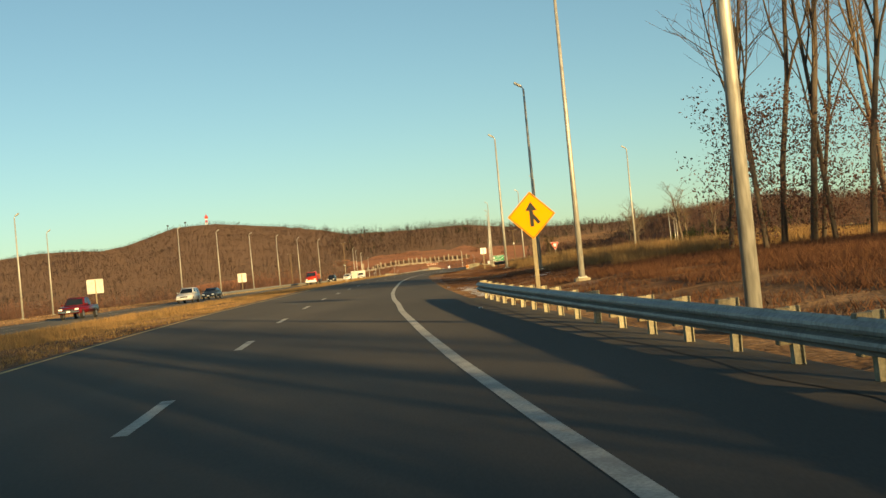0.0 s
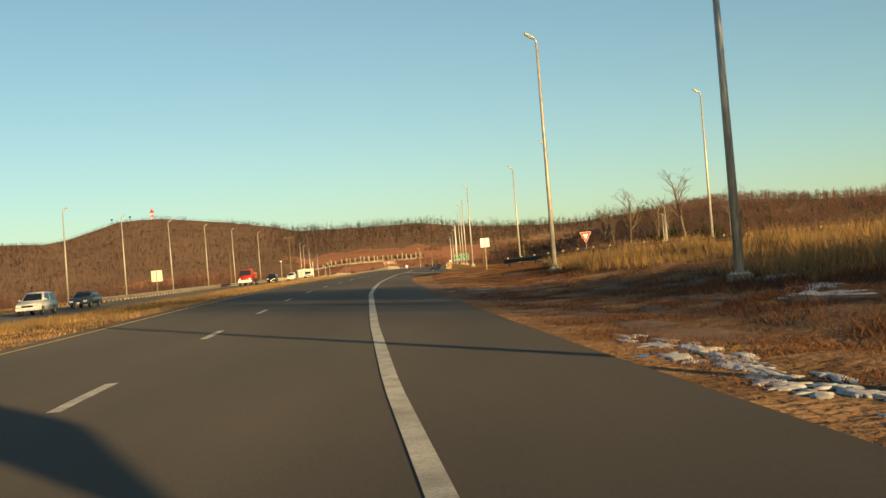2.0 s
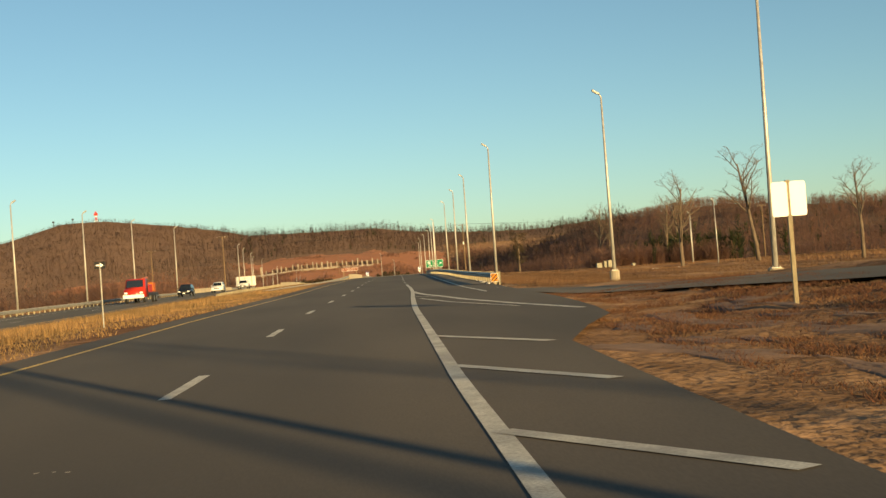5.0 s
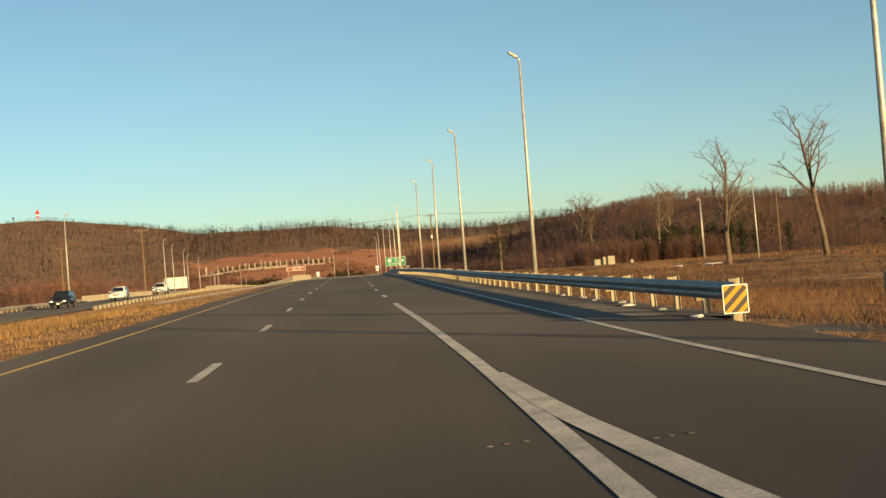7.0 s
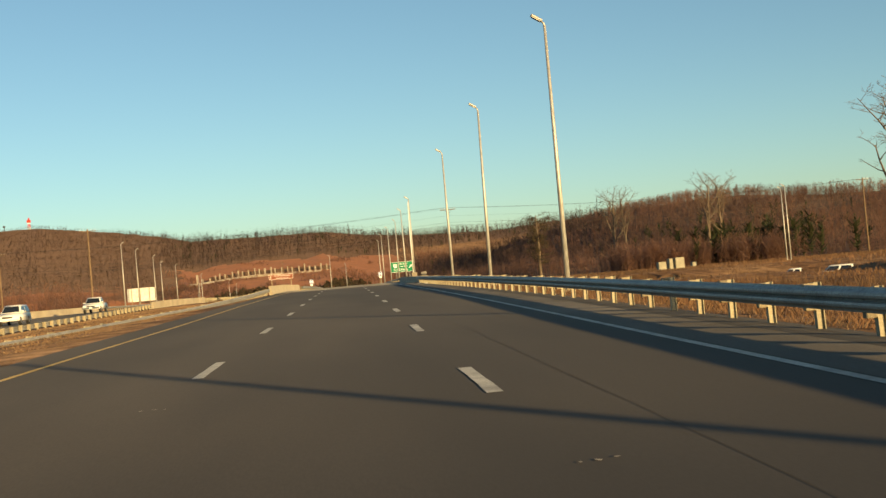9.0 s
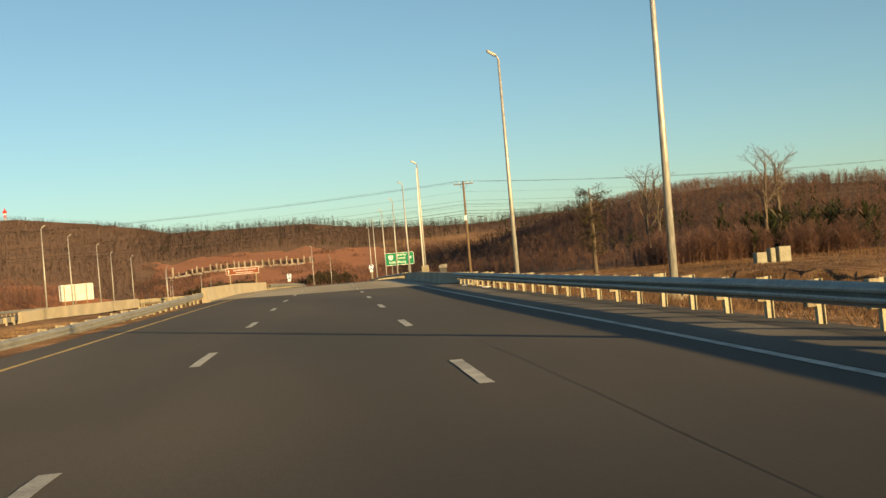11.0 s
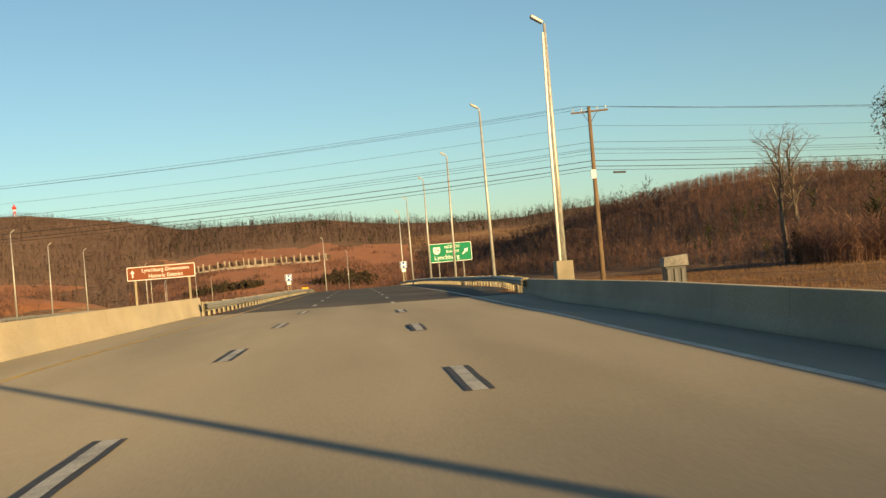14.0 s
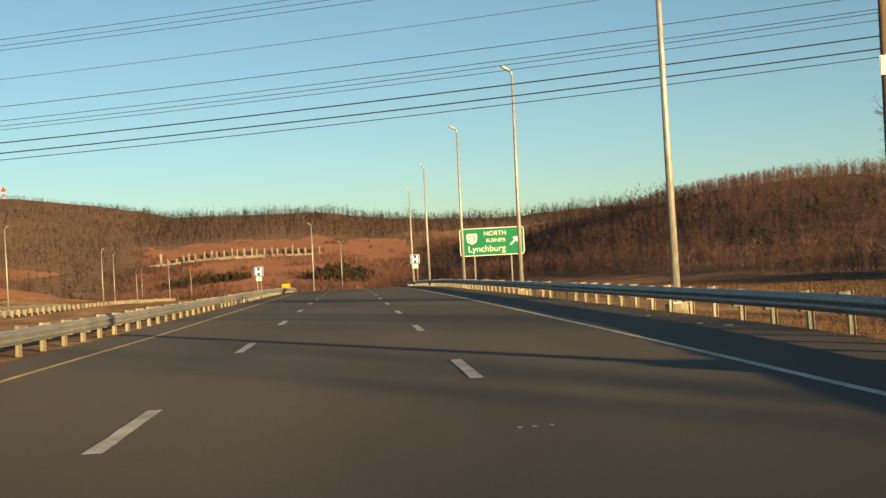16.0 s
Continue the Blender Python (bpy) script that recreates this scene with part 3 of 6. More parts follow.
lamp = street_lamp(11.7, "tall grey steel street lamp with a shoebox head")
first = True
for x, y in RIGHT_LAMPS + LEFT_LAMPS + FAR_LAMPS:
    heading = -math.degrees(math.atan2(float(line_x(y + 5) - line_x(y - 5)), 10.0))
    turn = heading + (180 if x < -20 else 0) + random.uniform(-4, 4)
    m = pose(x, y, (max(float(road_z(y)) - 0.12, float(ground_z(x, y)) - 0.02) if -25 < x < 25 else float(ground_z(x, y))), random.uniform(-0.4, 0.4), random.uniform(-0.5, 0.5), turn)
    if first:
        lamp.matrix_world, first = m, False
    else:
        copy_thing(lamp, m)


# ---- guardrails ----
W_PROFILE = [(0.0, 0.0), (0.012, 0.03), (0.075, 0.065), (0.083, 0.095), (0.075, 0.125), (0.012, 0.145), (0.0, 0.156), (0.012, 0.167), (0.075, 0.187), (0.083, 0.217), (0.075, 0.247), (0.012, 0.282), (0.0, 0.312)]


def guardrail(path, face, label, post_step=1.905, first_post=0.4, top=0.62, group="guardrails", beam_mat=None, post_mat=None, rise=0.0):
    """path: points (x, y, z of the ground) along the rail; face: +1 if traffic passes on the path's left."""
    pts = [Vector(p) for p in path]
    e = empty("guardrail", pts[0], 0, label, "guardrail", group)
    inv = pts[0]
    lens = [0.0]
    for a, b in zip(pts, pts[1:]):
        lens.append(lens[-1] + (b - a).length)

    def at(s):
        s = min(max(s, 0), lens[-1])
        i = max(0, min(int(np.searchsorted(lens, s)) - 1, len(pts) - 2))
        t = (s - lens[i]) / (lens[i + 1] - lens[i])
        return pts[i].lerp(pts[i + 1], t), (pts[i + 1] - pts[i]).normalized()

    bm = bmesh.new()
    rows = []
    n = max(2, int(lens[-1] / 1.905))
    for i in range(n + 1):
        p, d = at(lens[-1] * i / n)
        side = Vector((-d.y, d.x, 0)).normalized() * face
        p = p - inv + Vector((0, 0, top - 0.312))
        front = [bm.verts.new(p + side * (0.20 + a) + Vector((0, 0, h))) for a, h in W_PROFILE]
        back = [bm.verts.new(p + side * (0.196 + a) + Vector((0, 0, h))) for a, h in W_PROFILE]
        rows.append((front, back))
    m = len(W_PROFILE)
    for (f0, b0), (f1, b1) in zip(rows, rows[1:]):
        for k in range(m - 1):
            bm.faces.new((f0[k], f1[k], f1[k + 1], f0[k + 1]))
            bm.faces.new((b0[k], b0[k + 1], b1[k + 1], b1[k]))
        bm.faces.new((f0[0], b0[0], b1[0], f1[0]))
        bm.faces.new((f0[-1], f1[-1], b1[-1], b0[-1]))
    bmesh.ops.recalc_face_normals(bm, faces=bm.faces[:])
    part("beam", bm, beam_mat or GALVANISED, e, "dark W-shaped steel beam" if beam_mat else "galvanised W-shaped steel beam")
    bm = bmesh.new()
    for cx, sx, sy in ((-0.05, 0.012, 0.105), (0.05, 0.012, 0.105), (0.0, 0.088, 0.016)):
        box(bm, (cx, 0, (top + 0.025 - 0.5) / 2), (sx, sy, top + 0.025 + 0.5))
    post0 = part("post", bm, post_mat or POST_STEEL, e, "narrow steel post")
    bm = bmesh.new()
    box(bm, (0.126, 0, top - 0.165 + rise / 2), (0.138, 0.13, 0.365 + rise), 0.01)
    block0 = part("block", bm, POST_WOOD, e, "timber block between post and beam")
    s, k = first_post, 0
    rnd = random.Random(len(pts) * 13 + int(pts[0].y))
    while s < lens[-1]:
        p, d = at(s)
        turn = math.degrees(math.atan2(d.y, d.x)) - 90 + (180 if face > 0 else 0) + rnd.uniform(-2, 2)
        m = pose(*(p - inv + Vector((0, 0, rnd.uniform(-0.03, 0.03)))), rnd.uniform(-1, 1), rnd.uniform(-1.5, 1.5), turn)
        for src in (post0, block0):
            if k == 0:
                src.matrix_local = m
            else:
                c = src.copy()
                scene.collection.objects.link(c)
                c.parent, c.matrix_local = e, m
        s, k = s + post_step, k + 1
    return e


def bent_path(points, drop0, drop1, step=3.0):
    """A rail's ground line through (x, y) points, sunk below the road's height from drop0 to drop1."""
    xs, ys = [p[0] for p in points], [p[1] for p in points]
    n = max(2, int((ys[-1] - ys[0]) / step))
    out = []
    for i in range(n + 1):
        y = ys[0] + (ys[-1] - ys[0]) * i / n
        out.append((float(np.interp(y, ys, xs)), y, float(road_z(y)) - 0.05 - drop0 - (drop1 - drop0) * i / n))
    return out


def rail_path(u, y0, y1, drop=None, step=3.0, up=-0.08):
    f = u if callable(u) else (lambda y: u)
    n = max(2, int((y1 - y0) / step))
    out = []
    for i in range(n + 1):
        y = y0 + (y1 - y0) * i / n
        x = float(line_x(y)) + f(y)
        out.append((x, y, float(road_z(y)) + up - (float(drop(y)) if drop else 0)))
    return out


def near_rail_u(y):
    return 6.66


def shoulder_rail_u(y):
    return float(np.interp(y, (186, 215, 235, 255, 300, 327), (8.6, 8.45, 8.55, 8.75, 8.65, 8.8)))


def beyond_rail_u(y):
    return float(np.interp(y, (381.5, 391, 400, 440, 560), (9.0, 9.6, 10.15, 10.3, 10.4)))


guardrail(rail_path(near_rail_u, -60, 42.6, up=-0.05), 1, "galvanised guardrail on steel posts ending at the verge", first_post=1.735, top=0.59)
guardrail(rail_path(shoulder_rail_u, 186.5, 325.5, up=-0.03), 1, "long galvanised guardrail on steel posts along the shoulder", top=0.62)
guardrail(rail_path(beyond_rail_u, 381.5, 540, up=-0.02), 1, "galvanised guardrail on steel posts beyond the bridge", top=0.62)


def dark_edge(u, y0, y1, label):
    """A ragged dark band at the foot of a guardrail, falling off behind it."""
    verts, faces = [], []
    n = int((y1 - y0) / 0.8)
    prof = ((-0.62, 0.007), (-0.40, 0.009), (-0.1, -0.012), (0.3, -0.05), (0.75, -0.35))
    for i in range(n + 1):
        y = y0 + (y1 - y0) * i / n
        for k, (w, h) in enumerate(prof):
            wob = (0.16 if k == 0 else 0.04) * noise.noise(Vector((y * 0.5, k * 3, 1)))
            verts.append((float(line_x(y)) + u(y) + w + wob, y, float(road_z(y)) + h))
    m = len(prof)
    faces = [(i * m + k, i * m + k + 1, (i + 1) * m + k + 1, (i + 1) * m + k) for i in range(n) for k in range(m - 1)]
    return tagged(array_mesh("road_edge", verts, faces, DARK_EDGE), label, "road", kind="structure")


dark_edge(near_rail_u, -60, 43.0, "dark ragged band at the foot of the guardrail")
dark_edge(shoulder_rail_u, 187.6, 324, "dark ragged band at the foot of the guardrail")
tagged(strip("road_shoulder", lambda y: outer_line_u(y) + 0.11, lambda y: shoulder_rail_u(y) - 0.5, 189.0, 330.0, 0.005, SHOULDER), "gritty pale asphalt shoulder", "road", kind="structure")
tagged(strip("road_shoulder", lambda y: outer_line_u(y) + 0.11, lambda y: beyond_rail_u(y) - 0.3, 390.0, 540.0, 0.005, ASPHALT), "dark asphalt shoulder beyond the bridge", "road", kind="structure")
guardrail(bent_path([(-16.8, 252.8), (-15.2, 262), (-13.2, 272.5), (-11.2, 287.5), (-9.9, 311), (-9.35, 336)], 0.80, 0.02), -1, "galvanised median guardrail on steel posts")
guardrail(rail_path(lambda y: float(np.interp(y, (391, 420, 560), (-5.1, -4.7, -4.6))), 391, 540), -1, "galvanised median guardrail on steel posts beyond the bridge")
guardrail(bent_path([(-24.3, 273), (-24.0, 285), (-23.2, 304), (-22.4, 322), (-22.0, 345)], 1.0, 0.62), 1, "median guardrail that faces the opposing carriageway")
guardrail(bent_path([(-37.6, 178), (-37.6, 334)], 0.65, 0.75), -1, "guardrail along the far shoulder of the opposing road")
guardrail(bent_path([(-37.6, 400), (-37.0, 560)], 0.5, 0.5), -1, "guardrail along the far shoulder beyond the bridge")
guardrail(bent_path([(-21.8, 400), (-21.5, 560)], 0.5, 0.5), 1, "median guardrail of the opposing road beyond the bridge")


# ---- signs ----
def text_part(body, size, mat, parent, x, z, y=-0.004, squash=1.0):
    """Raised letters on a panel that faces -y; x, z: the middle of the word."""
    cu = bpy.data.curves.new("lettering", "FONT")
    cu.body, cu.size, cu.extrude, cu.align_x, cu.align_y = body, size, 0.002, "CENTER", "CENTER"
    tmp = bpy.data.objects.new("lettering", cu)
    scene.collection.objects.link(tmp)
    me = bpy.data.meshes.new_from_object(tmp.evaluated_get(bpy.context.evaluated_depsgraph_get()))
    bpy.data.objects.remove(tmp)
    me.materials.clear()
    me.materials.append(mat)
    ob = new("lettering", me)
    ob.parent = parent
    ob.matrix_local = pose(x, y, z, 90, 0, 0) @ Matrix.Diagonal((squash, 1, 1, 1))
    return ob


def rounded(w, h, r, n=4):
    out = []
    for cx, cz, a0 in ((w / 2 - r, h / 2 - r, 0), (-w / 2 + r, h / 2 - r, 90), (-w / 2 + r, -h / 2 + r, 180), (w / 2 - r, -h / 2 + r, 270)):
        for k in range(n + 1):
            a = radians(a0 + 90 * k / n)
            out.append((cx + r * math.cos(a), cz + r * math.sin(a)))
    return out


def plate(name, outline, y0, y1, mat, parent, label="", dx=0.0, dz=0.0):
    bm = bmesh.new()
    prism(bm, [(x + dx, z + dz) for x, z in outline], y0, y1)
    bmesh.ops.recalc_face_normals(bm, faces=bm.faces[:])
    return part(name, bm, mat, parent, label)


def wood_post(parent, x, z0, z1, w=0.1, d=0.1, y=0.07, mat=None, name="post"):
    bm = bmesh.new()
    box(bm, (x, y, (z0 + z1) / 2), (w, d, z1 - z0), 0.008)
    return part(name, bm, mat or POST_WOOD, parent)


def place(x, y):
    return (x, y, float(ground_z(x, y)))


def merge_sign():
    at = place(4.62, 41.6)
    e = empty("merge_sign", at, -7, "orange-yellow diamond merge sign on a square timber post", "road sign")
    c = 3.20 - at[2]
    s = 0.79
    dia = [(0, s), (-s, 0), (0, -s), (s, 0)]
    p = plate("panel", dia, 0.0, 0.006, SIGN_YELLOW, e, "yellow diamond panel", dz=c)
    rim_o, rim_i = s - 0.035, s - 0.06
    bm = bmesh.new()
    for k in range(4):
        a0, a1 = math.pi / 2 * k, math.pi / 2 * (k + 1)
        q = [(math.cos(a0) * rim_o, math.sin(a0) * rim_o), (math.cos(a1) * rim_o, math.sin(a1) * rim_o), (math.cos(a1) * rim_i, math.sin(a1) * rim_i), (math.cos(a0) * rim_i, math.sin(a0) * rim_i)]
        prism(bm, [(x, z + c) for x, z in q], -0.003, -0.001)
    part("border", bm, SIGN_BLACK, p)
    bm = bmesh.new()
    prism(bm, [(x, z + c) for x, z in [(-0.062, -0.37), (0.062, -0.37), (0.062, 0.16), (0.19, 0.16), (0, 0.45), (-0.19, 0.16), (-0.062, 0.16)]], -0.004, -0.001)
    prism(bm, [(x, z + c) for x, z in [(0.056, 0.07), (0.056, -0.11), (0.19, -0.30), (0.28, -0.24)]], -0.005, -0.001)
    part("arrow", bm, SIGN_BLACK, p, "black merging arrow")
    wood_post(e, 0, -0.5, c + 0.45, 0.13, 0.13, 0.075)
    return e


def yield_sign():
    at = place(13.0, 151.4)
    e = empty("yield_sign", at, -6, "red and white triangular yield sign on a thin post", "road sign")
    top, bot, h = 4.73 - at[2], 3.87 - at[2], 0.46
    tri = [(-h - 0.02, top), (-h + 0.02, top + 0.03), (h - 0.02, top + 0.03), (h + 0.02, top), (0.04, bot), (-0.04, bot)]
    rim = plate("rim", tri, 0, 0.004, SIGN_WHITE, e)
    for name, k, mat, y in (("red_band", 0.93, SIGN_RED, -0.003), ("inner_field", 0.48, SIGN_WHITE, -0.006)):
        cz = top - (top - bot) * 0.36
        plate(name, [(x * k, cz + (z - cz) * k) for x, z in tri], y, y + 0.002, mat, rim)
    text_part("YIELD", 0.10, SIGN_RED, rim, 0, top - 0.26, -0.0075)
    bm = bmesh.new()
    tube(bm, [(0, 0.03, -0.4), (0, 0.03, top - 0.05)], [0.028, 0.028], 6)
    part("post", bm, GALVANISED, e)
    return e


def paired_sign():
    at = place(4.05, 144.8)
    e = empty("paired_sign", at, -6, "two small white plates side by side on one timber post", "road sign")
    top, bot = 4.74 - at[2], 4.02 - at[2]
    for sx in (-1, 1):
        plate("plate", rounded(0.33, top - bot, 0.05), 0, 0.005, SIGN_WHITE, e, "", sx * 0.19, (top + bot) / 2)
    wood_post(e, 0, -0.4, top + 0.03, 0.09, 0.09, 0.05)
    return e


def object_marker():
    y = 186.0
    x = 1.90
    z = float(ground_z(x, y))
    e = empty("object_marker", (x, y, z), -8, "orange and black striped marker panel at the guardrail end", "marker")
    c, w, h = 3.13 - z, 0.40, 0.46
    p = plate("panel", rounded(w, h, 0.02), 0, 0.005, SIGN_WHITE, e, "", 0, c)
    plate("field", rounded(w - 0.03, h - 0.03, 0.015), -0.002, 0.0, SIGN_AMBER, p, "", 0, c)
    x0, x1, lo, hi = -w / 2 + 0.016, w / 2 - 0.016, c - h / 2 + 0.016, c + h / 2 - 0.016
    for k in range(-3, 4):
        mid, half, outline = c + k * 0.2 + 0.03, 0.052, []
        # the band z - x between mid - half and mid + half, cut to the panel
        for d, xs in ((mid - half, (x0, x1)), (mid + half, (x1, x0))):
            for x in xs:
                z = min(max(x + d, lo), hi)
                outline.append((min(max(z - d, x0), x1), z))
        outline = [p for i, p in enumerate(outline) if math.hypot(p[0] - outline[i - 1][0], p[1] - outline[i - 1][1]) > 0.004]
        if len(outline) > 2:
            plate("stripe", outline, -0.004, -0.0025, SIGN_BLACK, p)
    wood_post(e, 0.02, -0.4, c + 0.15, 0.15, 0.2, 0.11)
    return e


def exit_sign():
    x, y = 13.05, 473.4
    z = float(ground_z(x, y))
    e = empty("guide_sign", (x, y, z), -9, "green highway guide sign with white lettering on two posts", "road sign")
    c, w, h = 8.02 - z, 5.0, 2.16
    p = plate("panel", rounded(w, h, 0.22), 0, 0.03, SIGN_WHITE, e, "white-rimmed panel", 0, c)
    plate("field", rounded(w - 0.12, h - 0.12, 0.18), -0.006, 0.0, SIGN_GREEN, p, "green field", 0, c)
    shield = [(-0.42, 0.30), (-0.30, 0.42), (-0.1, 0.36), (0, 0.40), (0.1, 0.36), (0.30, 0.42), (0.42, 0.30), (0.40, 0.0), (0.36, -0.25), (0.18, -0.38), (0, -0.46), (-0.18, -0.38), (-0.36, -0.25), (-0.40, 0.0)]
    sh = plate("shield", shield, -0.012, -0.006, SIGN_WHITE, p, "white route shield", -1.55, c + 0.28)
    text_part("29", 0.62, SIGN_BLACK, sh, -1.55, c + 0.28, -0.014)
    text_part("NORTH", 0.50, SIGN_WHITE, p, 0.25, c + 0.62, -0.009)
    text_part("BUSINESS", 0.40, SIGN_WHITE, p, 0.30, c + 0.08, -0.009, 0.9)
    text_part("Lynchburg", 0.70, SIGN_WHITE, p, -0.42, c - 0.55, -0.009)
    bm = bmesh.new()
    prism(bm, [(a + 1.75, b + c + 0.02) for a, b in [(-0.38, -0.28), (-0.28, -0.38), (0.10, -0.02), (0.22, -0.16), (0.34, 0.34), (-0.16, 0.22), (-0.02, 0.08)]], -0.010, -0.006)
    part("arrow", bm, SIGN_WHITE, p, "white slanting arrow")
    for px in (-1.4, 1.45):
        bm = bmesh.new()
        box(bm, (px, 0.09, (c + h / 2 - 0.1 - 0.5) / 2), (0.12, 0.16, c + h / 2 - 0.1 + 0.5), 0.01)
        part("post", bm, GALVANISED, e, "steel post")
    return e


def brown_sign():
    x, y = -10.25, 400.9
    z = float(ground_z(x, y))
    e = empty("brown_sign", (x, y, z), -6, "brown tourist direction sign with white lettering in the median", "road sign")
    c, w, h = 7.10 - z, 3.72, 0.74
    p = plate("panel", rounded(w, h, 0.07), 0, 0.02, SIGN_WHITE, e, "white-rimmed panel", 0, c)
    plate("field", rounded(w - 0.07, h - 0.07, 0.05), -0.005, 0.0, SIGN_BROWN, p, "brown field", 0, c)
    text_part("Lynchburg Downtown", 0.285, SIGN_WHITE, p, 0.25, c + 0.15, -0.008)
    text_part("Historic District", 0.285, SIGN_WHITE, p, 0.25, c - 0.17, -0.008)
    bm = bmesh.new()
    prism(bm, [(a - 1.55, b + c) for a, b in [(-0.035, -0.2), (0.035, -0.2), (0.035, 0.03), (0.12, 0.03), (0, 0.2), (-0.12, 0.03), (-0.035, 0.03)]], -0.009, -0.005)
    part("arrow", bm, SIGN_WHITE, p, "white arrow that points ahead")
    for px in (-1.45, 1.5):
        wood_post(e, px, -0.6, c + h / 2 - 0.05, 0.10, 0.13, 0.09)
    return e


def hospital_sign(x, y, top):
    z = float(ground_z(x, y))
    e = empty("hospital_sign", (x, y, z), -4, "blue and white hospital sign with a small plate below", "road sign", "hospital signs")
    c = top - z - 0.55
    p = plate("panel", rounded(1.0, 1.0, 0.08), 0, 0.006, SIGN_WHITE, e, "", 0, c)
    plate("field", rounded(0.94, 0.94, 0.06), -0.004, 0, SIGN_BLUE, p, "blue field", 0, c)
    bm = bmesh.new()
    for bx, bz, bw, bh in ((-0.25, 0, 0.2, 0.78), (0.25, 0, 0.2, 0.78), (0, 0, 0.32, 0.2)):
        box(bm, (bx, -0.006, c + bz), (bw, 0.004, bh))
    part("letter", bm, SIGN_WHITE, p, "white letter H")
    plate("lower_plate", rounded(0.6, 0.42, 0.05), 0, 0.006, SIGN_WHITE, e, "small white plate", 0, c - 0.78)
    for px in (-0.16, 0.22):
        wood_post(e, px, -0.4, c + 0.2, 0.08, 0.08, 0.05)
    return e


def sign_from_behind(x, y, zc, w, h, posts, label, turn=0):
    z = float(ground_z(x, y))
    e = empty("sign_seen_from_behind", (x, y, z), turn, label, "road sign", "signs of the opposing road")
    c = zc - z
    bm = bmesh.new()
    prism(bm, [(a, b + c) for a, b in rounded(w, h, 0.12)], 0.03, 0.05)
    part("panel", bm, SIGN_BACK, e, "bare aluminium back")
    for k in range(3):
        bm = bmesh.new()
        box(bm, (0, 0.005, c - h * 0.33 + k * h * 0.33), (w * 0.92, 0.04, 0.06), 0.006)
        part("stiffener", bm, SIGN_BACK, e)
    for px in posts:
        bm = bmesh.new()
        box(bm, (px, -0.06, (c + h / 2 - 0.1 - 0.6) / 2), (0.11, 0.11, c + h / 2 - 0.1 + 0.6), 0.01)
        part("post", bm, POST_WOOD, e)
    return e


merge_sign()
yield_sign()
paired_sign()
object_marker()
exit_sign()
brown_sign()
hospital_sign(9.95, 511.8, 7.85)
hospital_sign(-6.9, 511.0, 7.35)
sign_from_behind(-47.9, 162.6, 4.95, 2.25, 1.9, (0.1,), "pale back of a square road sign on one post")
sign_from_behind(-43.2, 241.8, 5.67, 1.75, 1.75, (0.0,), "small pale back of a road sign on one post")
sign_from_behind(-41.5, 470.0, 6.83, 5.6, 2.75, (-1.9, -0.2, 1.7), "long pale back of a guide sign on three posts")


def warning_panel():
    x, y = -5.55, 560.0
    z = float(ground_z(x, y))
    e = empty("warning_sign", (x, y, z), 0, "small yellow warning sign low beside the far road", "road sign")
    plate("panel", rounded(1.2, 1.1, 0.08), 0, 0.01, SIGN_YELLOW, e, "", 0, max(0.9, 4.2 - z))
    for px in (-0.35, 0.35):
        wood_post(e, px, -0.4, max(0.9, 4.2 - z) + 0.3, 0.08, 0.08)


warning_panel()


def median_arrow():
    """A small sign on a thin post in the median, seen from its dark back."""
    x, y = -14.5, 164.8
    z = float(ground_z(x, y))
    e = empty("median_sign", (x, y, z), -4, "small sign on a thin steel post in the grass median", "road sign")
    c = 4.66 - z
    bm = bmesh.new()
    tube(bm, [(0, 0.02, -0.3), (0, 0.02, c + 0.1)], [0.03, 0.03], 8)
    part("post", bm, GALVANISED, e)
    plate("panel", rounded(0.40, 0.26, 0.03), 0, 0.006, SIGN_BLACK, e, "dark panel", 0, c)
    plate("arrow", [(-0.14, -0.03), (0.02, -0.03), (0.02, -0.08), (0.14, 0.0), (0.02, 0.08), (0.02, 0.03), (-0.14, 0.03)], -0.004, -0.001, SIGN_WHITE, e, "white arrow", 0, c)


median_arrow()


# ---- power line ----
def utility_pole(x, y, height, turn, label, transformer=True):
    z = float(ground_z(x, y))
    e = empty("utility_pole", (x, y, z), turn, label, "utility pole", "power line poles")
    bm = bmesh.new()
    tube(bm, [(0, 0, -0.6), (0, 0, height * 0.5), (0, 0, height)], [0.19, 0.155, 0.115], 10)
    part("pole", bm, UTILITY_WOOD, e, "brown round timber pole", True)
    bm = bmesh.new()
    box(bm, (0, 0.15, height - 0.35), (2.6, 0.10, 0.12), 0.01)
    arm = part("crossarm", bm, UTILITY_WOOD, e)
    for ix in (-1.15, -0.55, 0.55, 1.15):
        bm = bmesh.new()
        tube(bm, [(ix, 0.15, height - 0.30), (ix, 0.15, height - 0.18), (ix, 0.15, height - 0.12), (ix, 0.15, height - 0.05)], [0.02, 0.02, 0.05, 0.03], 6)
        part("insulator", bm, SIGN_BACK, arm)
    bm = bmesh.new()
    tube(bm, [(0, 0.15, height - 1.2), (0.5, 0.15, height - 0.42)], [0.02, 0.02], 5)
    tube(bm, [(0, 0.15, height - 1.2), (-0.5, 0.15, height - 0.42)], [0.02, 0.02], 5)
    part("brace", bm, DARK_STEEL, e)
    if transformer:
        bm = bmesh.new()
        box(bm, (-0.02, -0.2, height - 4.75), (0.34, 0.05, 0.62), 0.03)
        part("plate", bm, SIGN_WHITE, e, "white plate on the pole")
    return e


WIRE_A, WIRE_B, WIRE_C = (17.75, 416.7), (-64.0, 449.0), (98.0, 433.0)


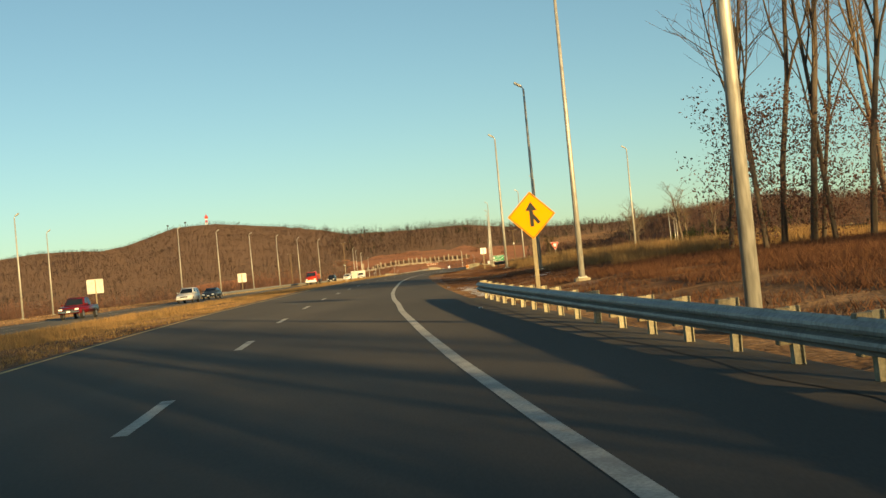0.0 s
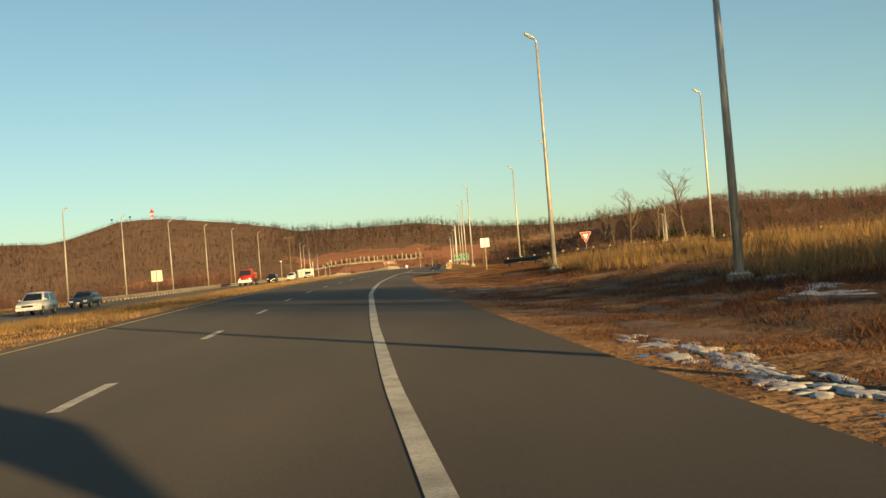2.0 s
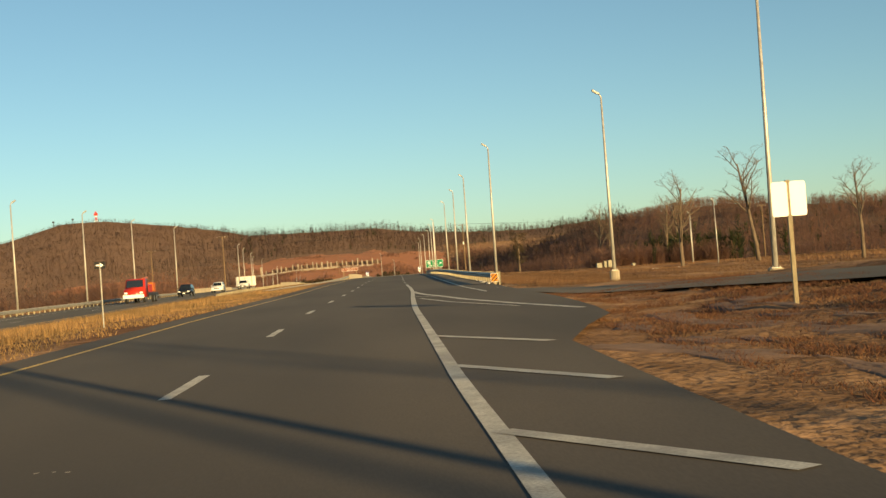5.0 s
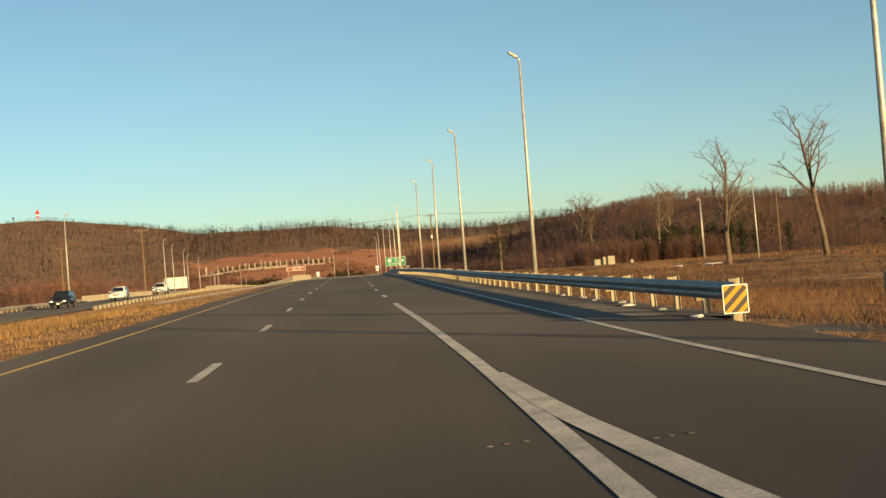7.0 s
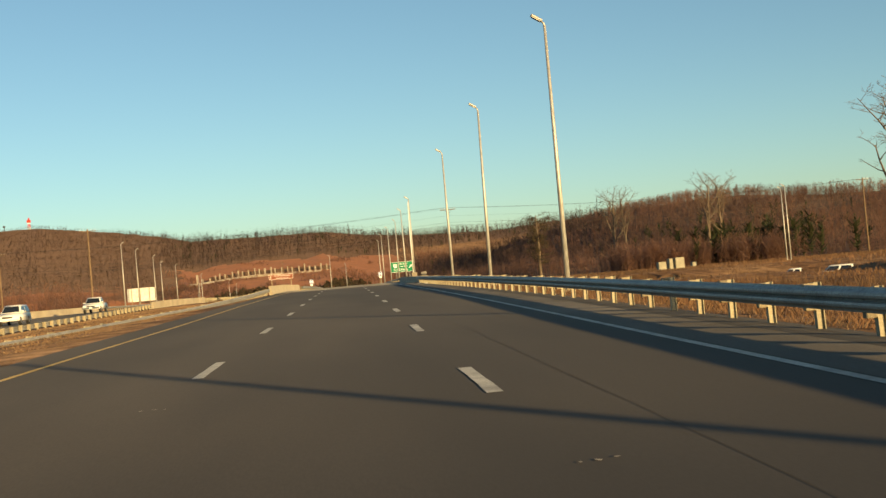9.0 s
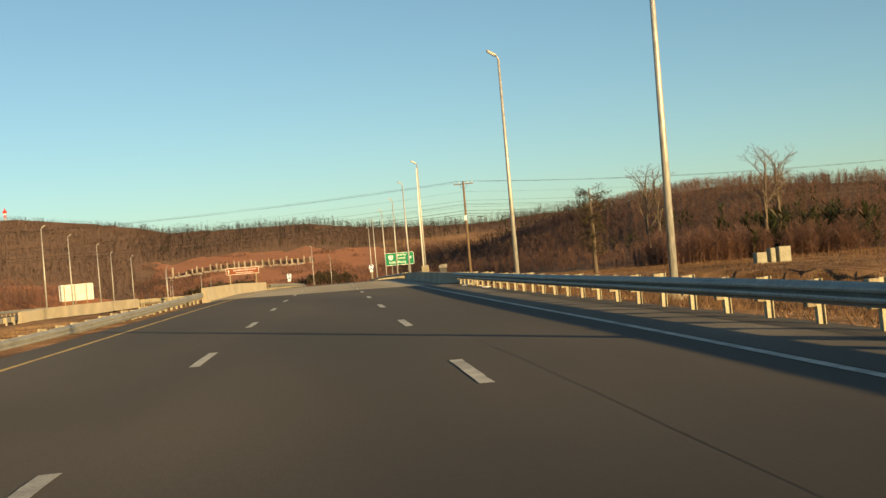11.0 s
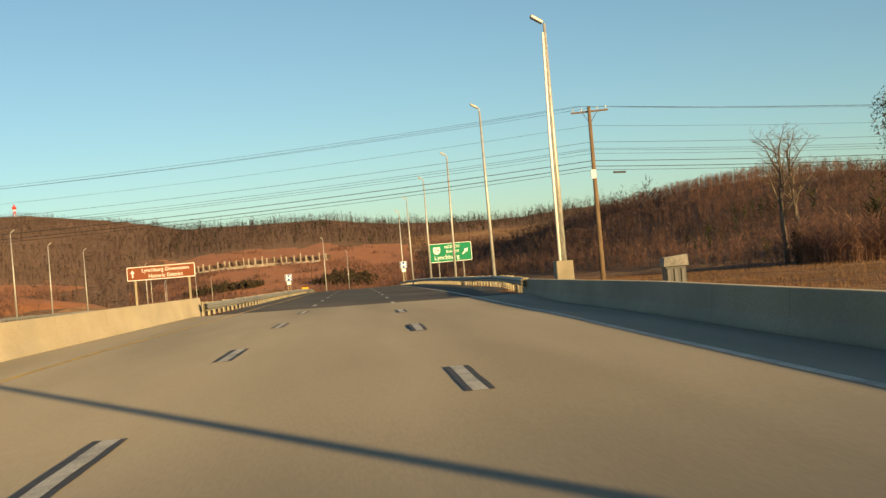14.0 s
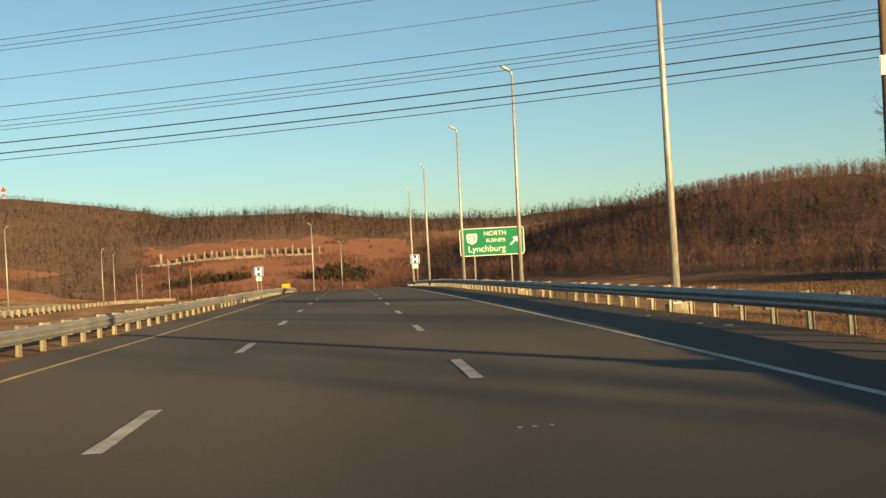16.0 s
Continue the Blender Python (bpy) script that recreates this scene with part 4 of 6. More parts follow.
def wire(x0, y0, z0, x1, y1, z1, sag, radius, label, n=24):
    bm = bmesh.new()
    pts = []
    for i in range(n + 1):
        t = i / n
        pts.append((x0 + (x1 - x0) * t, y0 + (y1 - y0) * t, z0 + (z1 - z0) * t - 4 * sag * t * (1 - t)))
    tube(bm, pts, [radius] * (n + 1), 4)
    return tagged(mesh_object("power_line", bm, WIRE), label, "cable", "wires of the power line")


utility_pole(*WIRE_A, 16.5 - float(ground_z(*WIRE_A)), -20, "brown timber utility pole with a crossarm beside the road")
utility_pole(*WIRE_B, 16.6 - float(ground_z(*WIRE_B)), -20, "timber utility pole on the far side of the valley road", False)
utility_pole(*WIRE_C, 16.8 - float(ground_z(*WIRE_C)), 5, "timber utility pole in the field", False)
utility_pole(-31.4, 1047.6, 14.5, 10, "far timber utility pole on the cleared slope", False)
utility_pole(-39.8, 408.3, 17.2 - float(ground_z(-39.8, 408.3)), 10, "timber utility pole beside the opposing road", False)
for dx, z, sag, r in ((-1.1, 16.25, 1.0, 0.010), (-0.5, 16.25, 1.15, 0.010), (1.1, 16.25, 1.05, 0.010), (0, 14.9, 1.0, 0.008), (0, 13.75, 0.9, 0.012), (0, 13.30, 1.0, 0.011), (0.1, 13.20, 1.1, 0.011), (0, 12.95, 1.0, 0.010), (0, 12.45, 1.0, 0.022), (0, 12.05, 1.0, 0.022), (0.1, 11.80, 1.0, 0.014)):
    for b in (WIRE_B, WIRE_C):
        wire(WIRE_A[0] + dx * 0.9, WIRE_A[1] + dx * 0.35, z + 0.25, b[0] + dx * 0.9, b[1] + dx * 0.35, z + 0.35, sag, r, "dark overhead wire strung between timber poles")
bm = bmesh.new()
tube(bm, [(19.2, 417.0, 11.80), (20.1, 417.18, 11.78)], [0.07, 0.07], 8)
tagged(mesh_object("splice_case", bm, WIRE), "black splice case hanging on the lowest wire", "cable")


# ---- the lamp on the bridge's pedestal ----
def pedestal_lamp():
    x, y = 9.0, 386.1
    z = float(road_z(y)) - 0.4
    e = empty("pedestal_lamp", (x, y, z), 0, "twin-strapped bright steel street lamp on a concrete pedestal", "street lamp")
    bm = bmesh.new()
    box(bm, (0, 0, 0.6), (0.75, 0.75, 1.9), 0.03)
    part("pedestal", bm, CONCRETE, e, "square concrete pedestal")
    bm = bmesh.new()
    tube(bm, [(0.05, 0, 1.5), (0.05, 0, 7), (0.05, 0, 12.0)], [0.125, 0.095, 0.062], 12)
    part("pole", bm, POLE_STEEL, e, "", True)
    bm = bmesh.new()
    tube(bm, [(-0.13, -0.02, 1.5), (-0.13, -0.02, 7), (-0.05, -0.02, 11.6)], [0.07, 0.06, 0.05], 8)
    part("conduit", bm, SIGN_WHITE, e, "bright white conduit up the pole", True)
    bm = bmesh.new()
    box(bm, (-0.28, 0, 12.2), (0.62, 0.32, 0.15), 0.04, Matrix.Rotation(radians(32), 4, "Y"))
    part("luminaire", bm, POLE_STEEL, e)
    return e


pedestal_lamp()


def on_ground_path(points, step=2.0):
    out = []
    pts = [Vector(p) for p in points]
    for a, b in zip(pts, pts[1:]):
        n = max(1, int((b - a).length / step))
        for k in range(n):
            p = a.lerp(b, k / n)
            out.append((p.x, p.y, float(ground_z(p.x, p.y)) - 0.02))
    p = pts[-1]
    out.append((p.x, p.y, float(ground_z(p.x, p.y)) - 0.02))
    return out


# darker than GALVANISED; only for the rail beside the ramp
DARK_RAIL = material("dark_rail_steel", (0.045, 0.042, 0.042), (0.085, 0.078, 0.074), 1.5, 0.6, 0.5, fine=12)
guardrail(on_ground_path([(5.4, 141.0), (9.3, 133.2), (13.0, 125.7), (20.5, 110.5), (27.0, 97.0), (40, 78), (56, 60)]), -1, "dark guardrail with pale blocks climbing the bank beside the ramp", beam_mat=DARK_RAIL, post_mat=DARK_RAIL, rise=0.09)


# ---- bridge barriers ----
def barrier(u, y0, y1, face, label, height=0.82, joints=6.0, drop=0.0):
    """A concrete safety-shape barrier along offset u; its sloped face looks towards face."""
    at = u if callable(u) else (lambda y: u)
    e = empty("bridge_barrier", on_road(at(y0), y0, -drop), 0, label, "barrier", "bridge barriers")
    org = on_road(at(y0), y0, -drop)
    prof = [(0.0, -0.15), (0.21, -0.15), (0.21, 0.075), (0.13, 0.30), (0.09, height), (-0.10, height), (-0.10, -0.15)]
    y = y0
    while y < y1 - 0.2:
        ye = min(y + joints, y1)
        bm = bmesh.new()
        a = [bm.verts.new(on_road(at(y), y + 0.006, -drop) - org + Vector((face * w, 0, h))) for w, h in prof]
        b = [bm.verts.new(on_road(at(ye), ye - 0.006, -drop) - org + Vector((face * w, 0, h))) for w, h in prof]
        n = len(prof)
        bm.faces.new(a)
        bm.faces.new(b[::-1])
        for k in range(n):
            bm.faces.new((a[k], b[k], b[(k + 1) % n], a[(k + 1) % n]))
        bmesh.ops.recalc_face_normals(bm, faces=bm.faces[:])
        bmesh.ops.bevel(bm, geom=[g for g in bm.edges if abs((g.verts[0].co - g.verts[1].co).y) > 1], offset=0.015, segments=1, affect="EDGES")
        part("segment", bm, CONCRETE, e)
        y = ye
    return e


barrier(lambda y: float(np.interp(y, (323.5, 332, 372, 383), (9.4, 9.0, 9.0, 9.1))), 323.5, 383.0, -1, "shaded grey concrete barrier along the bridge", 0.74, 4.0, 0.20)
barrier(-5.45, 335.5, 392.5, 1, "sunlit tan concrete barrier along the bridge")
barrier(lambda y: -21.9 - float(line_x(y)), 345, 400, -1, "concrete barrier of the opposing bridge", drop=0.6)
barrier(lambda y: -37.5 - float(line_x(y)), 335, 400, 1, "concrete barrier on the far side of the opposing bridge", drop=0.6)


# ---- vehicles ----
TYRE = plain("tyre_rubber", (0.015, 0.015, 0.015), 0.85)
RIM = plain("wheel_rim", (0.45, 0.45, 0.45), 0.35, 0.8)
GLASS = plain("tinted_window_glass", (0.015, 0.02, 0.025), 0.05, 0.0, 0.9)
CHROME = plain("chrome", (0.6, 0.6, 0.6), 0.15, 1.0)
HEADLIGHT = plain("headlight_lens", (0.8, 0.8, 0.78), 0.1)
TAIL_LIGHT = plain("tail_light_lens", (0.35, 0.01, 0.01), 0.2)
PAINTS = {"red": plain("red_car_paint", (0.13, 0.008, 0.014), 0.25), "white": plain("white_car_paint", (0.72, 0.72, 0.70), 0.3), "grey": plain("grey_blue_car_paint", (0.05, 0.065, 0.08), 0.25), "black": plain("black_car_paint", (0.012, 0.013, 0.016), 0.2), "orange": plain("orange_machine_paint", (0.5, 0.12, 0.02), 0.5), "fire": plain("bright_red_truck_paint", (0.45, 0.03, 0.02), 0.35)}

# side outlines, front at +x: (lower body, cabin)
SHAPES = {
    "suv": ([(-2.3, 0.35), (-2.35, 0.95), (-2.25, 1.08), (1.15, 1.05), (2.15, 0.95), (2.32, 0.75), (2.32, 0.38)], [(-2.22, 1.06), (-2.05, 1.72), (0.35, 1.74), (1.15, 1.04)], 1.85, (-1.4, 1.45), 0.36),
    "sedan": ([(-2.3, 0.32), (-2.33, 0.85), (-2.2, 0.98), (1.0, 0.95), (2.1, 0.82), (2.3, 0.62), (2.3, 0.33)], [(-1.85, 0.97), (-1.15, 1.42), (0.25, 1.44), (1.05, 0.95)], 1.78, (-1.35, 1.4), 0.32),
    "pickup": ([(-2.75, 0.5), (-2.75, 1.12), (-0.75, 1.12), (1.35, 1.12), (2.5, 1.02), (2.68, 0.85), (2.68, 0.48)], [(-0.78, 1.10), (-0.6, 1.80), (0.55, 1.82), (1.3, 1.10)], 1.95, (-1.75, 1.75), 0.40),
}


def half_profile(bm, prof, w, inset):
    """A closed body from its side outline; the upper edges lean in."""
    zs = [z for _, z in prof]
    lo, hi = min(zs), max(zs)
    sides = []
    for s in (-1, 1):
        sides.append([bm.verts.new((x, s * (w / 2 - inset * (z - lo) / (hi - lo)), z)) for x, z in prof])
    n = len(prof)
    a, b = sides
    bm.faces.new(a[::-1])
    bm.faces.new(b)
    for k in range(n):
        bm.faces.new((a[k], a[(k + 1) % n], b[(k + 1) % n], b[k]))


def wheel(parent, x, y, r, w=0.22):
    bm = bmesh.new()
    tube(bm, [(x, y - w / 2, r), (x, y - w / 2 + 0.03, r), (x, y + w / 2 - 0.03, r), (x, y + w / 2, r)], [r * 0.88, r, r, r * 0.88], 18)
    t = part("wheel", bm, TYRE, parent)
    bm = bmesh.new()
    tube(bm, [(x, y - w / 2 - 0.005, r), (x, y + w / 2 + 0.005, r)], [r * 0.58, r * 0.58], 12)
    part("rim", bm, RIM, t)


def car(kind, paint, x, y, z, turn, label, group="traffic"):
    low, cab, w, axles, r = SHAPES[kind]
    e = empty("pickup_truck" if kind == "pickup" else "car", (x, y, z), turn, label, "car", group)
    bm = bmesh.new()
    half_profile(bm, low, w, 0.10)
    bmesh.ops.recalc_face_normals(bm, faces=bm.faces[:])
    bmesh.ops.bevel(bm, geom=bm.edges[:], offset=0.05, segments=2, affect="EDGES")
    if kind == "pickup":
        box(bm, (-1.75, 0, 1.14), (1.85, 1.5, 0.03))
    part("body", bm, PAINTS[paint], e, "", True)
    bm = bmesh.new()
    half_profile(bm, cab, w - 0.12, 0.22)
    bmesh.ops.recalc_face_normals(bm, faces=bm.faces[:])
    bmesh.ops.bevel(bm, geom=bm.edges[:], offset=0.05, segments=2, affect="EDGES")
    cabin = part("cabin", bm, PAINTS[paint], e, "", True)
    zs = [z for _, z in cab]
    lo, hi = min(zs) + 0.08, max(zs) - 0.12
    (bx0, _), (bx1, _), (fx1, _), (fx0, _) = cab

    def lean(zz):
        t = (zz - min(zs)) / (max(zs) - min(zs))
        return (w - 0.12) / 2 - 0.22 * t, bx0 + (bx1 - bx0) * t, fx0 + (fx1 - fx0) * t

    wl_, bl, fl = lean(lo)
    wh_, bh, fh = lean(hi)
    for nm, quad in (("windscreen", [(fl + 0.02, -wl_ + 0.1, lo), (fl + 0.02, wl_ - 0.1, lo), (fh + 0.02, wh_ - 0.1, hi), (fh + 0.02, -wh_ + 0.1, hi)]), ("rear_window", [(bl - 0.02, wl_ - 0.1, lo), (bl - 0.02, -wl_ + 0.1, lo), (bh - 0.02, -wh_ + 0.1, hi), (bh - 0.02, wh_ - 0.1, hi)])):
        bm = bmesh.new()
        bm.faces.new([bm.verts.new(q) for q in quad])
        part(nm, bm, GLASS, cabin)
    for s in (-1, 1):
        for a, b in ((0.04, 0.48), (0.52, 0.94)):
            bm = bmesh.new()
            q = [(bl + (fl - bl) * a + 0.05, s * (wl_ + 0.008), lo), (bl + (fl - bl) * b - 0.05, s * (wl_ + 0.008), lo), (bh + (fh - bh) * b - 0.05, s * (wh_ + 0.008), hi), (bh + (fh - bh) * a + 0.05, s * (wh_ + 0.008), hi)]
            bm.faces.new([bm.verts.new(v) for v in (q if s > 0 else q[::-1])])
            part("side_window", bm, GLASS, cabin)
    for ax in axles:
        for s in (-1, 1):
            wheel(e, ax, s * (w / 2 - 0.12), r)
    front, back = max(x for x, _ in low), min(x for x, _ in low)
    zl = low[-2][1]
    for s in (-1, 1):
        bm = bmesh.new()
        box(bm, (front - 0.03, s * (w / 2 - 0.28), zl - 0.02), (0.10, 0.34, 0.16), 0.03)
        part("headlight", bm, HEADLIGHT, e)
        bm = bmesh.new()
        box(bm, (back + 0.02, s * (w / 2 - 0.2), zl + 0.05), (0.08, 0.16, 0.28), 0.02)
        part("tail_light", bm, TAIL_LIGHT, e)
        bm = bmesh.new()
        box(bm, (fl - 0.1, s * (w / 2 + 0.06), lo + 0.05), (0.12, 0.16, 0.14), 0.03)
        part("mirror", bm, PAINTS[paint], e)
    bm = bmesh.new()
    box(bm, (front - 0.01, 0, zl - 0.06), (0.06, w - 1.0, 0.14), 0.02)
    part("grille", bm, SIGN_BLACK, e)
    bm = bmesh.new()
    box(bm, (front + 0.01, 0, low[0][1] + 0.12), (0.12, w - 0.1, 0.18), 0.04)
    part("bumper", bm, CHROME if kind == "pickup" else PAINTS[paint], e)
    bm = bmesh.new()
    box(bm, (front + 0.075, 0, low[0][1] + 0.14), (0.01, 0.3, 0.15))
    part("number_plate", bm, SIGN_WHITE, e)
    return e


def opposing_car(kind, paint, x, y, label):
    h = 90.0
    return car(kind, paint, x, y, float(road_z(y) - opposing_drop(y)) + 0.01, h + 180, label)


opposing_car("pickup", "red", -31.6, 105.5, "dark red pickup truck on the opposing carriageway")
opposing_car("suv", "white", -30.4, 141.0, "white sport utility car on the opposing carriageway")
opposing_car("sedan", "grey", -30.9, 156.0, "dark blue-grey car on the opposing carriageway")
opposing_car("suv", "black", -31.4, 294.0, "black sport utility car on the opposing carriageway")
opposing_car("suv", "white", -30.6, 323.0, "white sport utility car near the opposing bridge")
opposing_car("pickup", "white", -30.0, 357.0, "white pickup truck on the opposing bridge")


def rescue_truck(x, y):
    """A red cab-over truck with an orange crane body, standing on the shoulder."""
    h = math.degrees(math.atan2(10.0, float(line_x(y + 5) - line_x(y - 5)))) + 180
    e = empty("service_truck", (x, y, float(road_z(y) - opposing_drop(y)) + 0.01), h, "red service truck with an orange boom parked on the shoulder", "truck")
    bm = bmesh.new()
    half_profile(bm, [(0.4, 0.6), (0.4, 2.6), (0.6, 2.75), (2.1, 2.7), (2.45, 1.7), (3.2, 1.5), (3.3, 0.6)], 2.35, 0.16)
    bmesh.ops.recalc_face_normals(bm, faces=bm.faces[:])
    bmesh.ops.bevel(bm, geom=bm.edges[:], offset=0.06, segments=2, affect="EDGES")
    part("cab", bm, PAINTS["fire"], e, "", True)
    bm = bmesh.new()
    bm.faces.new([bm.verts.new(v) for v in [(2.44, -0.95, 1.78), (2.44, 0.95, 1.78), (2.18, 0.9, 2.6), (2.18, -0.9, 2.6)]])
    part("windscreen", bm, GLASS, e)
    bm = bmesh.new()
    box(bm, (-2.4, 0, 0.95), (5.4, 2.3, 0.35), 0.04)
    part("chassis", bm, DARK_STEEL, e)
    bm = bmesh.new()
    box(bm, (-1.2, 0, 1.6), (2.2, 2.1, 0.95), 0.06)
    part("body", bm, PAINTS["fire"], e)
    bm = bmesh.new()
    tube(bm, [(-0.6, 0, 2.0), (-2.2, 0, 2.7), (-4.6, 0, 2.9)], [0.24, 0.2, 0.13], 8)
    part("boom", bm, PAINTS["orange"], e, "orange crane boom")
    bm = bmesh.new()
    box(bm, (-3.8, 0, 1.75), (1.6, 1.9, 1.1), 0.08)
    part("machine", bm, PAINTS["orange"], e, "orange machine on the bed")
    bm = bmesh.new()
    box(bm, (3.38, 0, 0.75), (0.2, 2.35, 0.42), 0.05)
    part("bumper", bm, SIGN_WHITE, e, "white front bumper")
    for s in (-1, 1):
        bm = bmesh.new()
        box(bm, (3.30, s * 0.85, 1.15), (0.1, 0.36, 0.22), 0.03)
        part("headlight", bm, HEADLIGHT, e)
        for ax in (2.3, -2.6, -3.9):
            wheel(e, ax, s * 1.0, 0.5, 0.28)
    return e


rescue_truck(-31.6, 261.0)
for x, y, t, kind in ((47.5, 343.0, 150, "pickup"), (52.5, 344.5, 150, "suv")):
    car(kind, "white", x, y, float(ground_z(x, y)), t, "white work vehicle parked in the dry field", "work vehicles in the field")


# ---- trees ----
BARK = material("grey_brown_bark", (0.085, 0.062, 0.045), (0.16, 0.118, 0.085), 0.5, 0.95, bump=0.008, fine=14, stain=(0.20, 0.16, 0.12), stain_size=1.3, stretch=(3, 3, 0.5))
TWIGS = tinted_foliage("bare_twigs", [(0.10, 0.065, 0.045), (0.15, 0.10, 0.07), (0.19, 0.13, 0.09)])
DEAD_LEAVES = tinted_foliage("dead_oak_leaves", [(0.125, 0.058, 0.042), (0.17, 0.082, 0.060), (0.20, 0.112, 0.086), (0.09, 0.044, 0.034)], through_light=0.35)
# WOODS is lightened: haze and lit crowns of the near hill are in its colour
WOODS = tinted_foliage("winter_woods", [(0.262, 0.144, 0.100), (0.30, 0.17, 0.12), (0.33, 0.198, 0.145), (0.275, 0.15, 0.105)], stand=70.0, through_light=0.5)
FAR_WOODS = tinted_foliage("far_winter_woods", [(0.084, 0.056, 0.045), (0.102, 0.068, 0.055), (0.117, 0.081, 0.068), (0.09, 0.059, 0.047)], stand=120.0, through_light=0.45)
NEEDLES = tinted_foliage("dark_needles", [(0.022, 0.034, 0.016), (0.04, 0.05, 0.022), (0.055, 0.055, 0.028)])
PINE_NEEDLES = tinted_foliage("brownish_pine_needles", [(0.045, 0.040, 0.024), (0.075, 0.058, 0.036), (0.11, 0.078, 0.05), (0.035, 0.038, 0.02)], through_light=0.3)
SCRUB = tinted_foliage("dark_scrub", [(0.05, 0.045, 0.028), (0.075, 0.06, 0.038), (0.095, 0.066, 0.045)])
STRAW = tinted_foliage("golden_straw", [(0.33, 0.205, 0.09), (0.40, 0.26, 0.125), (0.26, 0.155, 0.068), (0.36, 0.24, 0.125), (0.20, 0.115, 0.052)], stand=4.0, through_light=0.3)
DRY_TURF = tinted_foliage("dry_turf", [(0.235, 0.153, 0.088), (0.185, 0.115, 0.065), (0.27, 0.187, 0.114), (0.14, 0.082, 0.05)], stand=3.0)
VERGE_TURF = tinted_foliage("red_brown_turf", [(0.19, 0.105, 0.058), (0.15, 0.078, 0.044), (0.23, 0.14, 0.08), (0.105, 0.055, 0.034)], stand=3.0)
FIELD = tinted_foliage("brown_field_grass", [(0.150, 0.085, 0.050), (0.195, 0.118, 0.068), (0.125, 0.066, 0.041), (0.225, 0.145, 0.085)], stand=25.0, through_light=0.3)
RUST_BRUSH = tinted_foliage("rust_brown_brush", [(0.135, 0.058, 0.036), (0.175, 0.082, 0.048), (0.095, 0.044, 0.030), (0.21, 0.11, 0.062)], through_light=0.3)


def fast_mesh(name, verts, tris, mat):
    """A mesh of triangles from arrays."""
    verts, tris = np.asarray(verts, np.float32), np.asarray(tris, np.int32)
    me = bpy.data.meshes.new(name)
    me.vertices.add(len(verts))
    me.vertices.foreach_set("co", verts.ravel())
    me.loops.add(len(tris) * 3)
    me.loops.foreach_set("vertex_index", tris.ravel())
    me.polygons.add(len(tris))
    me.polygons.foreach_set("loop_start", np.arange(0, len(tris) * 3, 3, dtype=np.int32))
    me.update(calc_edges=True)
    me.materials.append(mat)
    return new(name, me)


def grow(rng, height, trunk_r, spread, forks=3, lean=0.05, first=0.35):
    """Limbs of a bare tree as (points, radii, level)."""
    limbs = []

    def limb(p, d, length, r, level):
        n = 5 if level == 0 else 4
        pts, radii = [p.copy()], [r]
        for i in range(n):
            d = (d + Vector((rng.normal(0, 0.07 + 0.05 * level), rng.normal(0, 0.07 + 0.05 * level), 0.03 if level else 0.05))).normalized()
            p = p + d * (length / n)
            pts.append(p.copy())
            radii.append(r * (1 - 0.72 * (i + 1) / n))
        limbs.append((pts, radii, level))
        if level >= forks:
            return
        count = (9, 6, 4, 3)[level]
        for k in range(count):
            t = first + (1 - first) * (k + rng.random()) / count if level == 0 else 0.25 + 0.75 * (k + rng.random()) / count
            t = min(t, 0.98)
            i = min(int(t * n), n - 1)
            q = pts[i].lerp(pts[i + 1], t * n - i)
            a = rng.random() * math.tau
            out = Vector((math.cos(a), math.sin(a), 0))
            axis = (pts[i + 1] - pts[i]).normalized()
            up = 0.75 if level == 0 else 0.45
            nd = (axis * up + out * spread * (0.8 if level == 0 else 0.9)).normalized()
            limb(q, nd, length * (0.42 if level == 0 else 0.5) * (1.15 - 0.5 * t) * rng.uniform(0.75, 1.2), max(radii[i] * 0.55, 0.012), level + 1)

    limb(Vector((0, 0, -0.3)), Vector((rng.normal(0, lean), rng.normal(0, lean), 1)).normalized(), height, trunk_r, 0)
    return limbs


